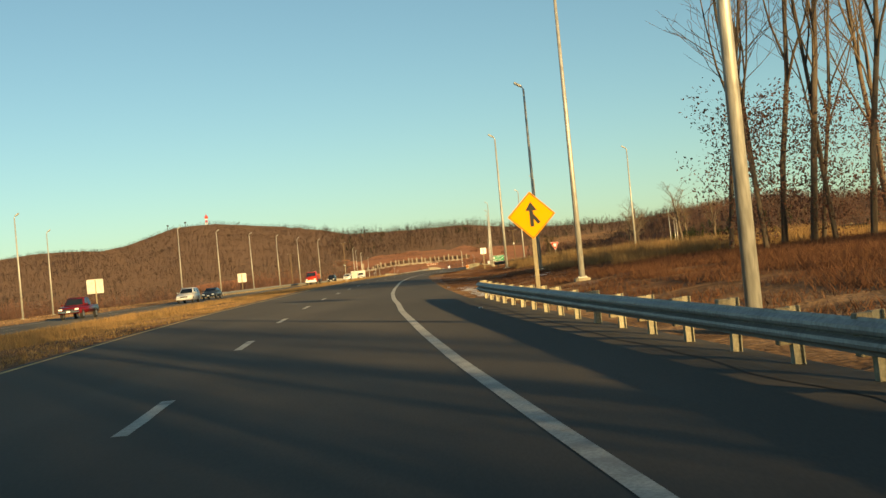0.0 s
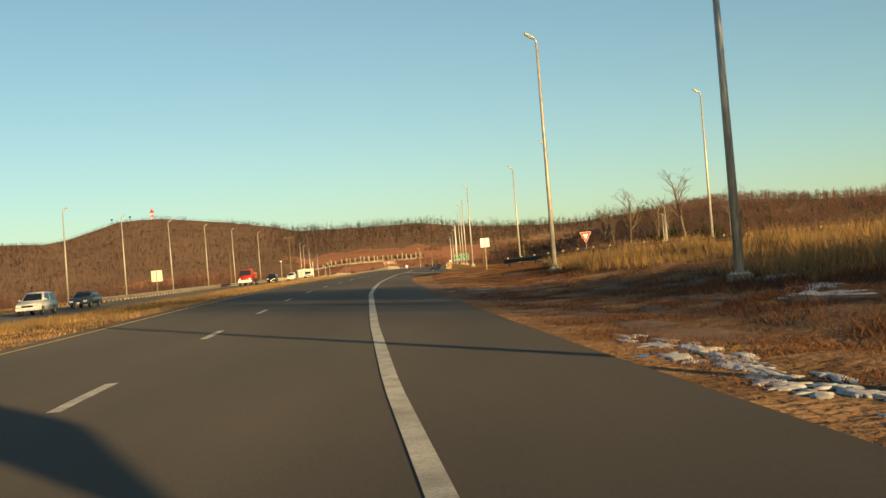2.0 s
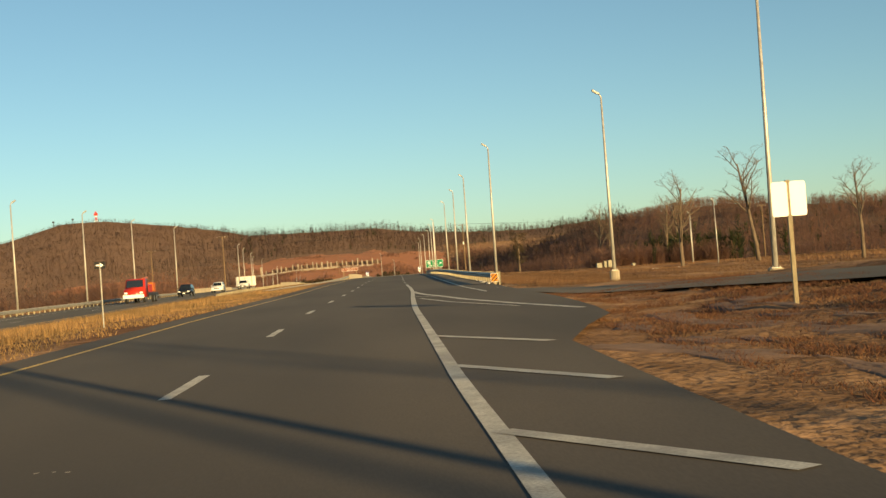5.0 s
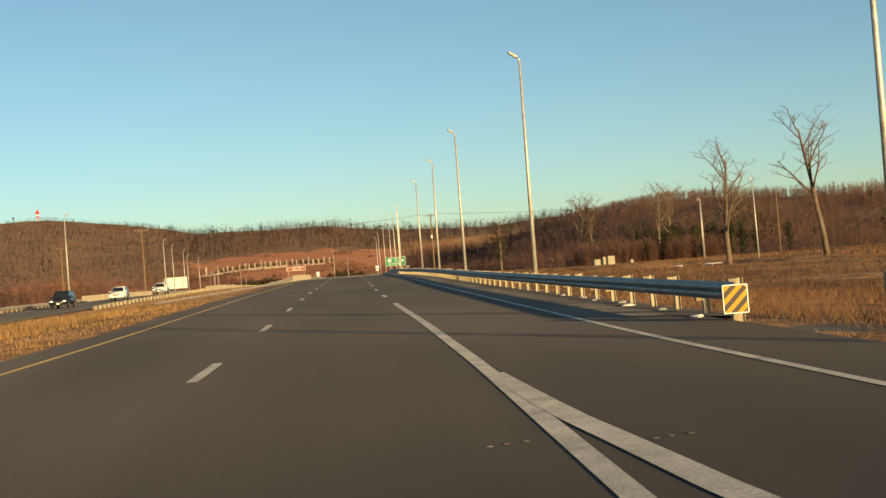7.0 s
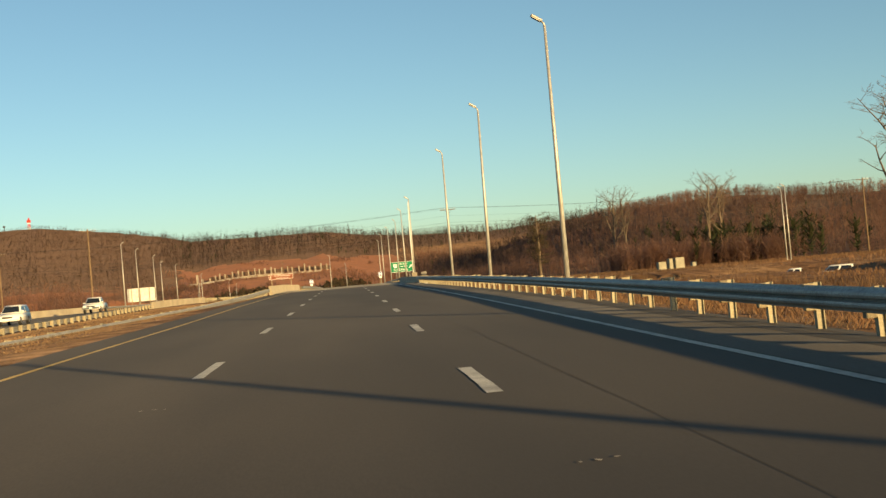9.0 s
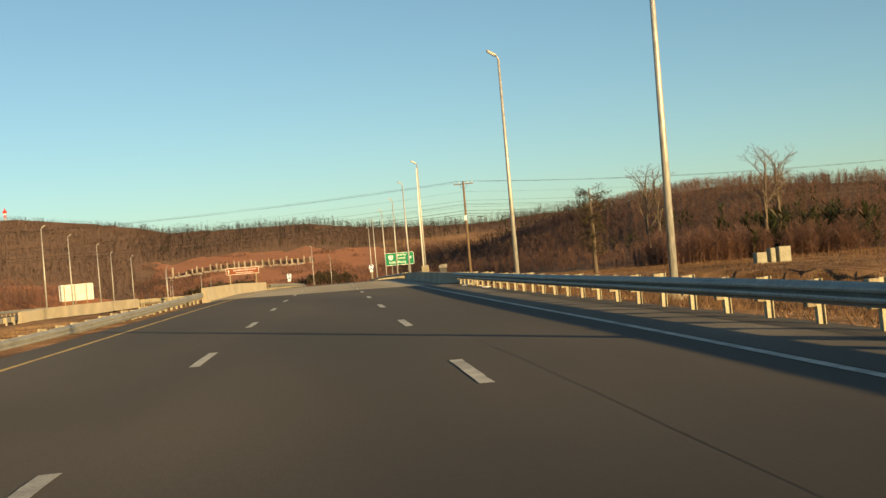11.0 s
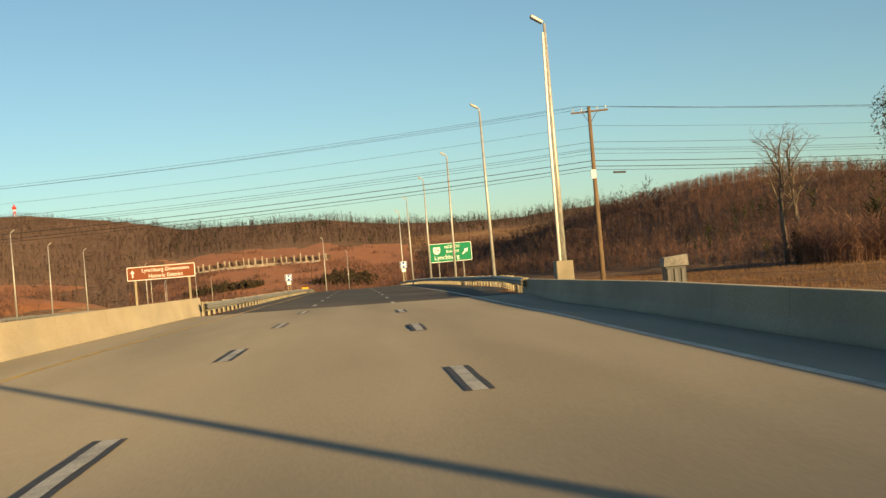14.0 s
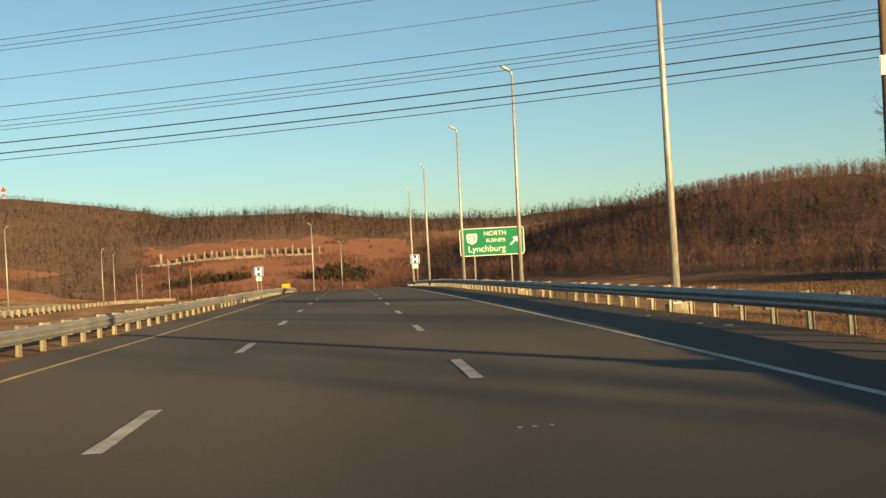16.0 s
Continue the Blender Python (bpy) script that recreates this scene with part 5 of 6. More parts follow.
def bare_tree(name, seed, height, trunk_r, spread, label, leaves=0, leaf_band=(0.2, 0.65), forks=3, group="", twig_forks=2, first=0.35, leaf_size=0.11):
    """A winter tree: trunk with its limbs, a crown of twigs, and the dead leaves that still hang on it."""
    rng = np.random.default_rng(seed)
    e = empty(name, (0, 0, 0), 0, label, "tree", group)
    limbs = grow(rng, height, trunk_r, spread, forks, first=first)
    wood = bmesh.new()
    fine_v, fine_t = [], []
    tips = []
    for pts, radii, level in limbs:
        if level <= twig_forks - 1:
            tube(wood, pts, radii, (9, 6, 5, 4)[level])
        else:
            for a, b, ra, rb in zip(pts, pts[1:], radii, radii[1:]):
                d = (b - a).normalized()
                s = d.cross(Vector((0.3, 0.5, 0.8))).normalized()
                s2 = d.cross(s)
                k = len(fine_v)
                for q, r in ((a, max(ra, 0.011)), (b, max(rb, 0.007))):
                    fine_v += [q + s * r, q - s * r * 0.5 + s2 * r * 0.87, q - s * r * 0.5 - s2 * r * 0.87]
                for j in range(3):
                    j2 = (j + 1) % 3
                    fine_t += [(k + j, k + j2, k + 3 + j2), (k + j, k + 3 + j2, k + 3 + j)]
        tips += [(p, level) for p in pts[2:] if level >= 1]
    part("trunk", wood, BARK, e, "", True)
    crown = fast_mesh("crown", [tuple(v) for v in fine_v], fine_t, TWIGS)
    crown.parent = e
    if leaves:
        lv, lt = [], []
        low = [p for p, lev in tips if leaf_band[0] * height < p.z < leaf_band[1] * height]
        hubs = [low[i] for i in rng.integers(0, len(low), leaves // 40)] if low else []
        for _ in range(leaves // 60):
            a, z = rng.random() * math.tau, rng.uniform(leaf_band[0], leaf_band[1]) * height
            hubs.append(Vector((math.cos(a), math.sin(a), 0)) * rng.uniform(0.2, 1.7) + Vector((0, 0, z)))
        for h in hubs:
            for _ in range(24):
                c = h + Vector(rng.normal(0, 0.36, 3))
                a, b = Vector(rng.normal(0, 1, 3)).normalized(), Vector(rng.normal(0, 1, 3)).normalized()
                s = leaf_size * rng.uniform(0.6, 1.4)
                k = len(lv)
                lv += [c + a * s, c + b * s * 0.6, c - a * s, c - b * s * 0.6]
                lt += [(k, k + 1, k + 2), (k, k + 2, k + 3)]
        if lv:
            lf = fast_mesh("leaves", [tuple(v) for v in lv], lt, DEAD_LEAVES)
            lf.parent = e
            tagged(lf, "rust-brown dead leaves")
    return e


def stand(tree, x, y, turn, scale=1.0, first=False):
    m = pose(x, y, float(ground_z(x, y)) - 0.05, 0, 0, turn)
    ob = tree if first else copy_thing(tree, m)
    ob.matrix_basis = m @ Matrix.Diagonal((scale, scale, scale, 1))
    return ob


LABEL_WOODS = "tall bare roadside tree with a few dead brown leaves"
kinds = [bare_tree("tree", 11, 20, 0.14, 0.40, LABEL_WOODS, 4200, (0.04, 0.36), group="roadside woods", first=0.22, leaf_size=0.075), bare_tree("tree", 27, 18, 0.12, 0.44, LABEL_WOODS, 3600, (0.04, 0.38), group="roadside woods", first=0.25, leaf_size=0.075), bare_tree("tree", 35, 22, 0.17, 0.36, LABEL_WOODS, 1500, (0.05, 0.34), group="roadside woods", first=0.35, leaf_size=0.075)]
WOOD_TREES = [(14.8, 59.3, 1), (14.8, 52.2, 1), (16.9, 60.6, 0), (17.5, 60.0, 2), (18.2, 57.5, 2), (19.2, 57.2, 0), (19.6, 60.8, 1), (20.6, 56.5, 2), (24.8, 66.0, 0), (26.2, 70.0, 2), (27.8, 74.2, 1)]
rng = np.random.default_rng(5)
# added trees, all out of view, that shade the first stretch of road
while len(WOOD_TREES) < 39:
    x, y = rng.uniform(14, 46), rng.uniform(-75, 16)
    if y + 1.905 * (x - 3) < 15 and all(math.hypot(x - a, y - b) > 3.2 for a, b, _ in WOOD_TREES) and (y < 40 or x > 22) and abs((x - 4.62) * 0.885 + (y - 41.6) * 0.465) > 3.0:
        WOOD_TREES.append((x, y, int(rng.integers(0, 3))))
# more unseen trees, set so that their shade lies further up the road
while len(WOOD_TREES) < 51:
    x, y = rng.uniform(29, 72), rng.uniform(-62, 16)
    if 70 < y + 1.905 * (x - 3) < 96 and all(math.hypot(x - a, y - b) > 3.5 for a, b, _ in WOOD_TREES):
        WOOD_TREES.append((x, y, int(rng.integers(0, 3))))
# a few unseen trees thicken one band of that shade
while len(WOOD_TREES) < 60:
    x, y = rng.uniform(29, 95), rng.uniform(-110, 16)
    if 83 < y + 1.905 * (x - 3) < 91 and all(math.hypot(x - a, y - b) > 2.6 for a, b, _ in WOOD_TREES):
        WOOD_TREES.append((x, y, int(rng.integers(0, 3))))
# unseen woods behind the start, added to darken the nearest road
while len(WOOD_TREES) < 175:
    x, y = rng.uniform(16, 105), rng.uniform(-175, -12)
    if y + 1.905 * (x - 3) < 20 and all(math.hypot(x - a, y - b) > 3.5 for a, b, _ in WOOD_TREES):
        WOOD_TREES.append((x, y, int(rng.integers(0, 3))))
used = set()
for x, y, k in WOOD_TREES:
    stand(kinds[k], x, y, float(rng.uniform(0, 360)), float(rng.uniform(0.88, 1.08)), k not in used)
    used.add(k)

LONE = bare_tree("tree", 71, 15.5, 0.40, 0.75, "bare open-grown tree standing alone in the field", forks=4, twig_forks=3, group="field trees", first=0.4)
stand(LONE, 44.9, 312.3, 40, 0.98, True)
stand(bare_tree("tree", 83, 17.6, 0.42, 0.7, "bare forked tree standing alone in the field", forks=4, twig_forks=3, group="field trees", first=0.45), 57.2, 312.0, 10, 0.93, True)
stand(LONE, 56.3, 268.0, 200, 0.7)
# tall trees at the foot of the near hill, their tops above its skyline
for x, y, turn in ((71, 519, 90), (75, 524, 210), (86, 489, 20), (90, 493, 300)):
    stand(LONE, x, y, turn, (21.4 - float(ground_z(x, y))) / 15.5)


def thin_pine(x, y):
    """A tall, scraggy pine with a flat ragged top and thin dead lower limbs."""
    r = np.random.default_rng(9)
    e = empty("pine", at_ground(x, y), 0, "tall ragged pine with a thin flat crown in the field", "tree")
    h = 9.4
    bm = bmesh.new()
    tube(bm, [(0, 0, -0.3), (0.1, 0, h * 0.5), (0, 0.05, h)], [0.27, 0.19, 0.06], 8)
    part("trunk", bm, BARK, e, "", True)
    v, t, nv, nt = [], [], [], []
    for k in range(70):
        z = h * (0.22 + 0.76 * (k / 70) ** 0.8)
        a = r.random() * math.tau
        L = (2.3 if z > h * 0.72 else 2.1 * (0.6 + 0.5 * r.random())) * r.uniform(0.6, 1.05)
        d = Vector((math.cos(a), math.sin(a), r.uniform(0.02, 0.35)))
        p, q = Vector((0, 0, z)), Vector((0, 0, z)) + d * L
        s = d.cross(Vector((0, 0, 1))).normalized() * 0.03
        b = len(v)
        v += [p + s, p - s, q, p + Vector((0, 0, 0.05))]
        t += [(b, b + 1, b + 2), (b, b + 2, b + 3), (b + 1, b + 3, b + 2)]
        dense = 60 if z > h * 0.72 else 75
        for _ in range(dense):
            c = p.lerp(q, r.uniform(0.35, 1.05)) + Vector(r.normal(0, 0.16, 3))
            g = Vector(r.normal(0, 1, 3)).normalized() * 0.24
            w = Vector(r.normal(0, 1, 3)).normalized() * 0.04
            b2 = len(nv)
            nv += [c - w, c + w, c + g]
            nt.append((b2, b2 + 1, b2 + 2))
    br = fast_mesh("branches", [tuple(q) for q in v], t, TWIGS)
    br.parent = e
    nd = fast_mesh("needles", [tuple(q) for q in nv], nt, PINE_NEEDLES)
    nd.parent = e
    return e


thin_pine(27.9, 390.8)


# ---- far woods on the hills ----
def woods(name, points, heights, twigs, mat, label, seed, width=0.17):
    """Many bare trees in one mesh: a three-sided trunk and a fan of thin limbs each."""
    r = np.random.default_rng(seed)
    n = len(points)
    base = np.c_[points, ground_z(points[:, 0], points[:, 1]) - 0.4]
    h = heights[:, None]
    verts, tris = [], []
    count = 0
    # trunks
    ang = r.uniform(0, math.tau, n)
    ring = []
    for k in range(3):
        a = ang + k * math.tau / 3
        ring.append(base + np.c_[np.cos(a), np.sin(a), np.zeros(n)] * (heights * 0.008 + 0.02)[:, None])
    top = base + np.c_[r.normal(0, 0.03, n) * heights, r.normal(0, 0.03, n) * heights, heights * 0.72]
    block = np.stack(ring + [top], 1).reshape(-1, 3)
    k0 = np.arange(n)[:, None] * 4
    verts.append(block)
    tris.append((k0[:, None, :] + np.array([[0, 1, 3], [1, 2, 3], [2, 0, 3]])[None]).reshape(-1, 3))
    count += len(block)
    for j in range(twigs):
        t = r.uniform(0.12, 0.97, n)[:, None]
        a = r.uniform(0, math.tau, n)
        p = base + (top - base) * t * 1.25 + r.normal(0, 0.35, (n, 3)) * (h * 0.09)
        length = (0.10 + 0.26 * np.sin(math.pi * t)) * h * r.uniform(0.5, 1.3, n)[:, None]
        d = np.c_[np.cos(a) * 0.8, np.sin(a) * 0.8, r.uniform(-0.15, 0.8, n)]
        q = p + d * length
        s = np.c_[-np.sin(a), np.cos(a), np.zeros(n)] * (width * r.uniform(0.5, 1.5, n))[:, None]
        blk = np.stack([p - s, p + s, q], 1).reshape(-1, 3)
        b0 = count + np.arange(n)[:, None] * 3
        verts.append(blk)
        tris.append(b0 + np.array([[0, 1, 2]]))
        count += len(blk)
    ob = fast_mesh(name, np.concatenate(verts), np.concatenate(tris), mat)
    return tagged(ob, label, "woods", kind="stuff")


def scatter_polar(n, b0, b1, r0, r1, seed, keep=None):
    """n points by bearing and distance from (0, 200), even over the area."""
    r = np.random.default_rng(seed)
    b, d = np.radians(r.uniform(b0, b1, n)), np.sqrt(r.uniform(r0**2, r1**2, n))
    p = np.c_[np.sin(b) * d, 200 + np.cos(b) * d]
    if keep is not None:
        p = p[keep(p, np.degrees(b), d)]
    return p


def lumps(p, size, seed):
    return np.array([noise.noise(Vector((x / size, y / size, seed))) for x, y in p])


def right_keep(p, b, d):
    return (d > wood_edge(b)) & (p[:, 0] > 42) & (lumps(p, 60, 1) > -0.45)


pts = scatter_polar(29000, 4.2, 46, 240, 1150, 21, right_keep)
woods("hill_woods", pts, np.random.default_rng(1).uniform(5.0, 8.0, len(pts)) * np.clip(1 + 0.4 * lumps(pts, 30, 19), 0.6, 1.3) * np.interp(np.hypot(pts[:, 0], pts[:, 1] - 200), (300, 460), (0.85, 1.0)), 40, WOODS, "bare brown winter woods covering the near hill", 2, 0.08)


def far_keep(p, b, d):
    clearing = (b > -7.6) & (b < 3.4) & (d < 1190)
    meadow = (b > 3.5) & (b < 9.5) & (d > 1050) & (d < 1350) & (lumps(p, 90, 4) > -0.1)
    ledge = (b > -19) & (b < -9) & (np.abs(d - 1500 - 40 * np.sin(b)) < 14)
    spoil = np.hypot((p[:, 0] + 110) / 50, (p[:, 1] - 670) / 90) < 1
    spoil = spoil | (np.hypot((p[:, 0] + 205) / 62, (p[:, 1] - 1085) / 55) < 1)
    return ~(clearing | meadow | ledge | spoil)


pts = scatter_polar(27000, -34, 13, 560, 2420, 22, far_keep)
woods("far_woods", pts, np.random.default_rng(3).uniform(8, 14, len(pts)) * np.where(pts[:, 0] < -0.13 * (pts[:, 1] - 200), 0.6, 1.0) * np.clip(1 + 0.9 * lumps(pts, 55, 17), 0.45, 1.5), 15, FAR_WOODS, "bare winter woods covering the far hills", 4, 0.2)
pts = scatter_polar(7000, -34, 12, 620, 2300, 27, lambda p, b, d: far_keep(p, b, d) & (b > -7) & (lumps(p, 70, 31) > 0.12) & (lumps(p, 14, 33) > 0.1))
woods("far_evergreens", pts, np.random.default_rng(12).uniform(5, 10, len(pts)), 30, NEEDLES, "dark evergreens scattered over the far hills", 13, 0.45)
def slope_keep(p, b, d):
    rag = lumps(p, 45, 35)
    bare = (d > 925 + 60 * rag) | (np.hypot((b + 1.9) / 2.1, (d - 780) / 125) < 1 + 0.8 * rag)
    return np.where(bare, lumps(p, 25, 36) > 0.32, lumps(p, 25, 36) > -0.5)


pts = scatter_polar(9000, -7.6, 4.6, 600, 1150, 28, slope_keep)
woods("slope_brush", pts, np.random.default_rng(14).uniform(1.6, 4.6, len(pts)), 30, WOODS, "bare brown brush growing back on the cleared slope", 15, 0.16)
pts = scatter_polar(5200, -40, -6.5, 260, 640, 23, lambda p, b, d: (p[:, 0] < -75) & ~((b > -8.5) & (d > 420)) & (lumps(p, 45, 6) > -0.12))
woods("valley_woods", pts, np.random.default_rng(5).uniform(4.5, 10, len(pts)), 40, WOODS, "scrubby bare woods on the valley floor", 6, 0.07)
pts = scatter_polar(420, 11, 40, 380, 560, 24, lambda p, b, d: (lumps(p, 40, 12) > 0.08) & right_keep(p, b, d))
woods("evergreen_clumps", pts, np.random.default_rng(7).uniform(4.5, 9, len(pts)), 40, NEEDLES, "dark evergreens among the bare woods", 8, 0.22)
r = np.random.default_rng(44)
pts = np.c_[r.uniform(62, 104, 420), r.uniform(474, 503, 420)]
woods("hill_woods", pts, r.uniform(4.5, 8.5, len(pts)), 70, WOODS, "brown thicket of young trees at the foot of the hill", 46, 0.06)
pts = np.c_[r.normal(98, 10, 60), r.normal(505, 13, 60)]
woods("evergreen_clumps", pts, r.uniform(6, 12, len(pts)), 160, NEEDLES, "dark evergreen thicket at the foot of the near hill", 45, 0.2)
pts = scatter_polar(9000, -9, 4.4, 600, 900, 25, lambda p, b, d: (np.hypot((b - 0.7) / 1.1, (d - 735) / 50) < 1 + 0.5 * lumps(p, 14, 14)) | (np.hypot((b + 4.0) / 1.5, (d - 790 - 12 * b) / 22) < 1 + 0.5 * lumps(p, 14, 14)))
woods("evergreen_clumps", pts, np.random.default_rng(9).uniform(2.2, 5.0, len(pts)), 44, SCRUB, "dark evergreen scrub below the cleared slope", 10, 0.5)


# ---- grass ----
def grass(name, x, y, height, width, lean, mat, label, seed, clump=0.0):
    """Blades, one triangle each, at the given places."""
    r = np.random.default_rng(seed)
    n = len(x)
    z = ground_z(x, y) - 0.02
    a, b = r.uniform(0, math.tau, n), r.uniform(0, math.tau, n)
    hh = height * r.uniform(0.55, 1.25, n)
    if clump:
        hh = hh * (0.55 + 1.1 * np.clip(0.5 + lumps(np.c_[x, y], clump, seed + 0.5), 0, 1))
    root = np.c_[x, y, z]
    s = np.c_[np.cos(a), np.sin(a), np.zeros(n)] * (width * r.uniform(0.6, 1.5, n))[:, None]
    tip = root + np.c_[np.cos(b) * lean * hh, np.sin(b) * lean * hh, hh]
    v = np.stack([root - s, root + s, tip], 1).reshape(-1, 3)
    ob = fast_mesh(name, v, np.arange(3 * n).reshape(-1, 3), mat)
    return tagged(ob, label, "grass", kind="stuff")


def spread_u(n, u0, u1, y0, y1, seed, size=0.0, cut=-9.0, power=1.0):
    """Places between two offsets of the road, thinned into patches; denser towards y0 for power > 1."""
    r = np.random.default_rng(seed)
    u, t = r.uniform(u0, u1, n), r.random(n) ** power
    y = y0 + (y1 - y0) * t
    x = line_x(y) + u
    if size:
        keep = lumps(np.c_[x, y], size, seed) > cut
        x, y = x[keep], y[keep]
    return x, y


GOLD = "tall golden dry grass"
x, y = spread_u(110000, -21, -5.2, 14, 240, 31, 2.2, -0.35, 1.3)
keep = x > -24.6
x, y = x[keep], y[keep]
grass("median_grass", x, y, 0.11, 0.016, 0.5, STRAW, "short golden dry grass in the median", 31)
x, y = spread_u(90000, -20, -8.6, 14, 235, 41, 2.0, -0.3, 1.2)
keep = x > -24.6
x, y = x[keep], y[keep]
grass("median_grass", x, y, 0.24, 0.016, 0.35, STRAW, "taller golden grass along the far edge of the median", 41, 3.0)
x, y = spread_u(50000, -19, -6.2, 240, 332, 32, 2.5, -0.2)
grass("median_grass", x, y, 0.07, 0.014, 0.7, DRY_TURF, "thin dry grass in the median", 32)
x, y = spread_u(150000, 13, 46, 62, 122, 33, 5.0, -0.05)
keep = x < np.interp(y, (60, 78, 97, 110.5, 125.7), (56, 40, 27, 20.5, 13)) - 2.2
x, y = x[keep], y[keep]
grass("tall_grass", x, y, 0.62, 0.012, 0.35, STRAW, GOLD + " on the bank above the ditch", 33, 2.2)
x, y = spread_u(260000, 6.3, 15, 44, 165, 34, 1.3, -0.12)
grass("verge_grass", x, y, 0.045, 0.008, 1.1, VERGE_TURF, "ragged dry turf on the verge", 34)
x, y = spread_u(190000, 6.8, 15, 58, 165, 47, 1.6, -0.05)
grass("brush", x, y, 0.08, 0.009, 0.9, RUST_BRUSH, "low rust-brown weeds on the rutted verge", 47)
x, y = spread_u(60000, 9.5, 20, 20, 110, 35, 2.6, 0.0)
grass("brush", x, y, 0.22, 0.011, 0.7, RUST_BRUSH, "rust-brown brush in the ditch", 35)
x, y = spread_u(150000, 12, 34, -10, 62, 36, 3.0, -0.2)
grass("brush", x, y, 0.30, 0.010, 0.8, RUST_BRUSH, "rust-brown undergrowth below the roadside woods", 36)
x, y = spread_u(130000, 9.2, 26, 178, 420, 43, 3.0, -0.3, 1.3)
grass("field_grass", x, y, 0.22, 0.009, 0.7, FIELD, "short dry brown grass behind the guardrail", 43, 1.5)
x, y = spread_u(80000, 22, 60, 190, 560, 37, 6.0, -0.25)
grass("field_grass", x, y, 0.30, 0.025, 0.5, FIELD, "dry golden grass of the field", 37)
x, y = spread_u(60000, 60, 190, 190, 520, 38, 12.0, -0.2)
grass("field_grass", x, y, 0.5, 0.05, 0.4, FIELD, "dry golden grass of the far field", 38)
x, y = spread_u(30000, -80, -30, 90, 420, 39, 4.0, -0.1)
keep = (x < -38.6)
x, y = x[keep], y[keep]
grass("roadside_grass", x, y, 0.28, 0.04, 0.5, DRY_TURF, "dry grass beyond the opposing road", 39)
x, y = spread_u(9000, 8.4, 11.5, 178, 330, 40, 2.0, 0.0)
grass("verge_grass", x, y, 0.10, 0.012, 0.8, DRY_TURF, "thin dry grass behind the guardrail", 40)


# ---- snow and bare earth ----
SNOW = material("old_snow", (0.36, 0.35, 0.35), (0.58, 0.58, 0.59), 0.3, 0.6, bump=0.02, fine=9, stain=(0.30, 0.26, 0.22), stain_size=1.6, stain_amount=0.5)
RED_EARTH = material("red_earth", (0.20, 0.072, 0.026), (0.27, 0.104, 0.04), 6.0, 0.95, bump=0.05, fine=2.0, stain=(0.14, 0.065, 0.03), stain_size=0.05)
MUD = material("trodden_mud", (0.075, 0.043, 0.028), (0.14, 0.082, 0.05), 1.2, 0.95, bump=0.03, fine=7, stain=(0.09, 0.055, 0.038), stain_size=0.7)


def patch(name, cx, cy, rx, ry, turn, up, mat, label, seed, rough=0.35, n=26, rings=5, lump=0.0):
    """A ragged-edged patch lying on the ground."""
    verts, faces = [], []
    ca, sa = math.cos(radians(turn)), math.sin(radians(turn))

    def at(k, j):
        a = k * math.tau / n
        f = 1 + rough * noise.noise(Vector((math.cos(a) * 2.1, math.sin(a) * 2.1, seed))) + rough * 0.6 * noise.noise(Vector((math.cos(a) * 6, math.sin(a) * 6, seed + 5)))
        t = j / rings
        px, py = math.cos(a) * rx * f * t, math.sin(a) * ry * f * t
        x, y = cx + px * ca - py * sa, cy + px * sa + py * ca
        edge = up * (1 - t**4) + lump * max(0, noise.noise(Vector((x * 1.7, y * 1.7, seed)))) * (1 - t)
        return (x, y, float(ground_z(x, y)) + (edge if t < 1 else -0.06))

    verts.append((cx, cy, float(ground_z(cx, cy)) + up))
    for j in range(1, rings + 1):
        verts += [at(k, j) for k in range(n)]
    faces += [(0, 1 + k, 1 + (k + 1) % n) for k in range(n)]
    for j in range(rings - 1):
        for k in range(n):
            a, b = 1 + j * n + k, 1 + j * n + (k + 1) % n
            faces.append((a, a + n, b + n, b))
    return tagged(array_mesh(name, verts, faces, mat, True), label, name.replace("_", " ").split()[0], kind="stuff")


r_snow = random.Random(4)
SNOW_AT = [(7.0 + 0.8 * r_snow.random(), 48.5 + k * 0.21 + r_snow.uniform(-0.3, 0.3), r_snow.uniform(0.05, 0.20), r_snow.uniform(0.12, 0.6)) for k in range(90)]
SNOW_AT += [(11.8, 71, 0.8, 1.6), (12.6, 73, 0.4, 1.0), (13.5, 78, 0.6, 1.2), (14.5, 66, 0.7, 1.6), (10.6, 97.5, 0.6, 1.5), (18.5, 78, 1.6, 2.5), (8.0, 96.2, 1.5, 0.8), (9.2, 95.2, 0.9, 0.5)]
for k, (u, yy, a, b) in enumerate(SNOW_AT):
    patch("snow_patch", float(line_x(yy)) + u, yy, a, b, 6, 0.012, SNOW, "dirty remnant of old snow on the verge", k, 1.3, 26, 4, 0.035)
r_mud = random.Random(8)
for k in range(110):
    yy = r_mud.uniform(44, 150)
    u = r_mud.uniform(6.6, 11.5)
    if k % 3 == 0:
        yy, u = 82 + (yy - 44) * 0.3, 5.9 + (u - 6.6) * 0.35
    patch("mud_patch", float(line_x(yy)) + u, yy, r_mud.uniform(0.25, 0.8), r_mud.uniform(0.8, 3.2), r_mud.uniform(-10, 25), 0.015, MUD, "bare rutted mud beside the asphalt", 20 + k, 0.8, 24, 4, 0.06)


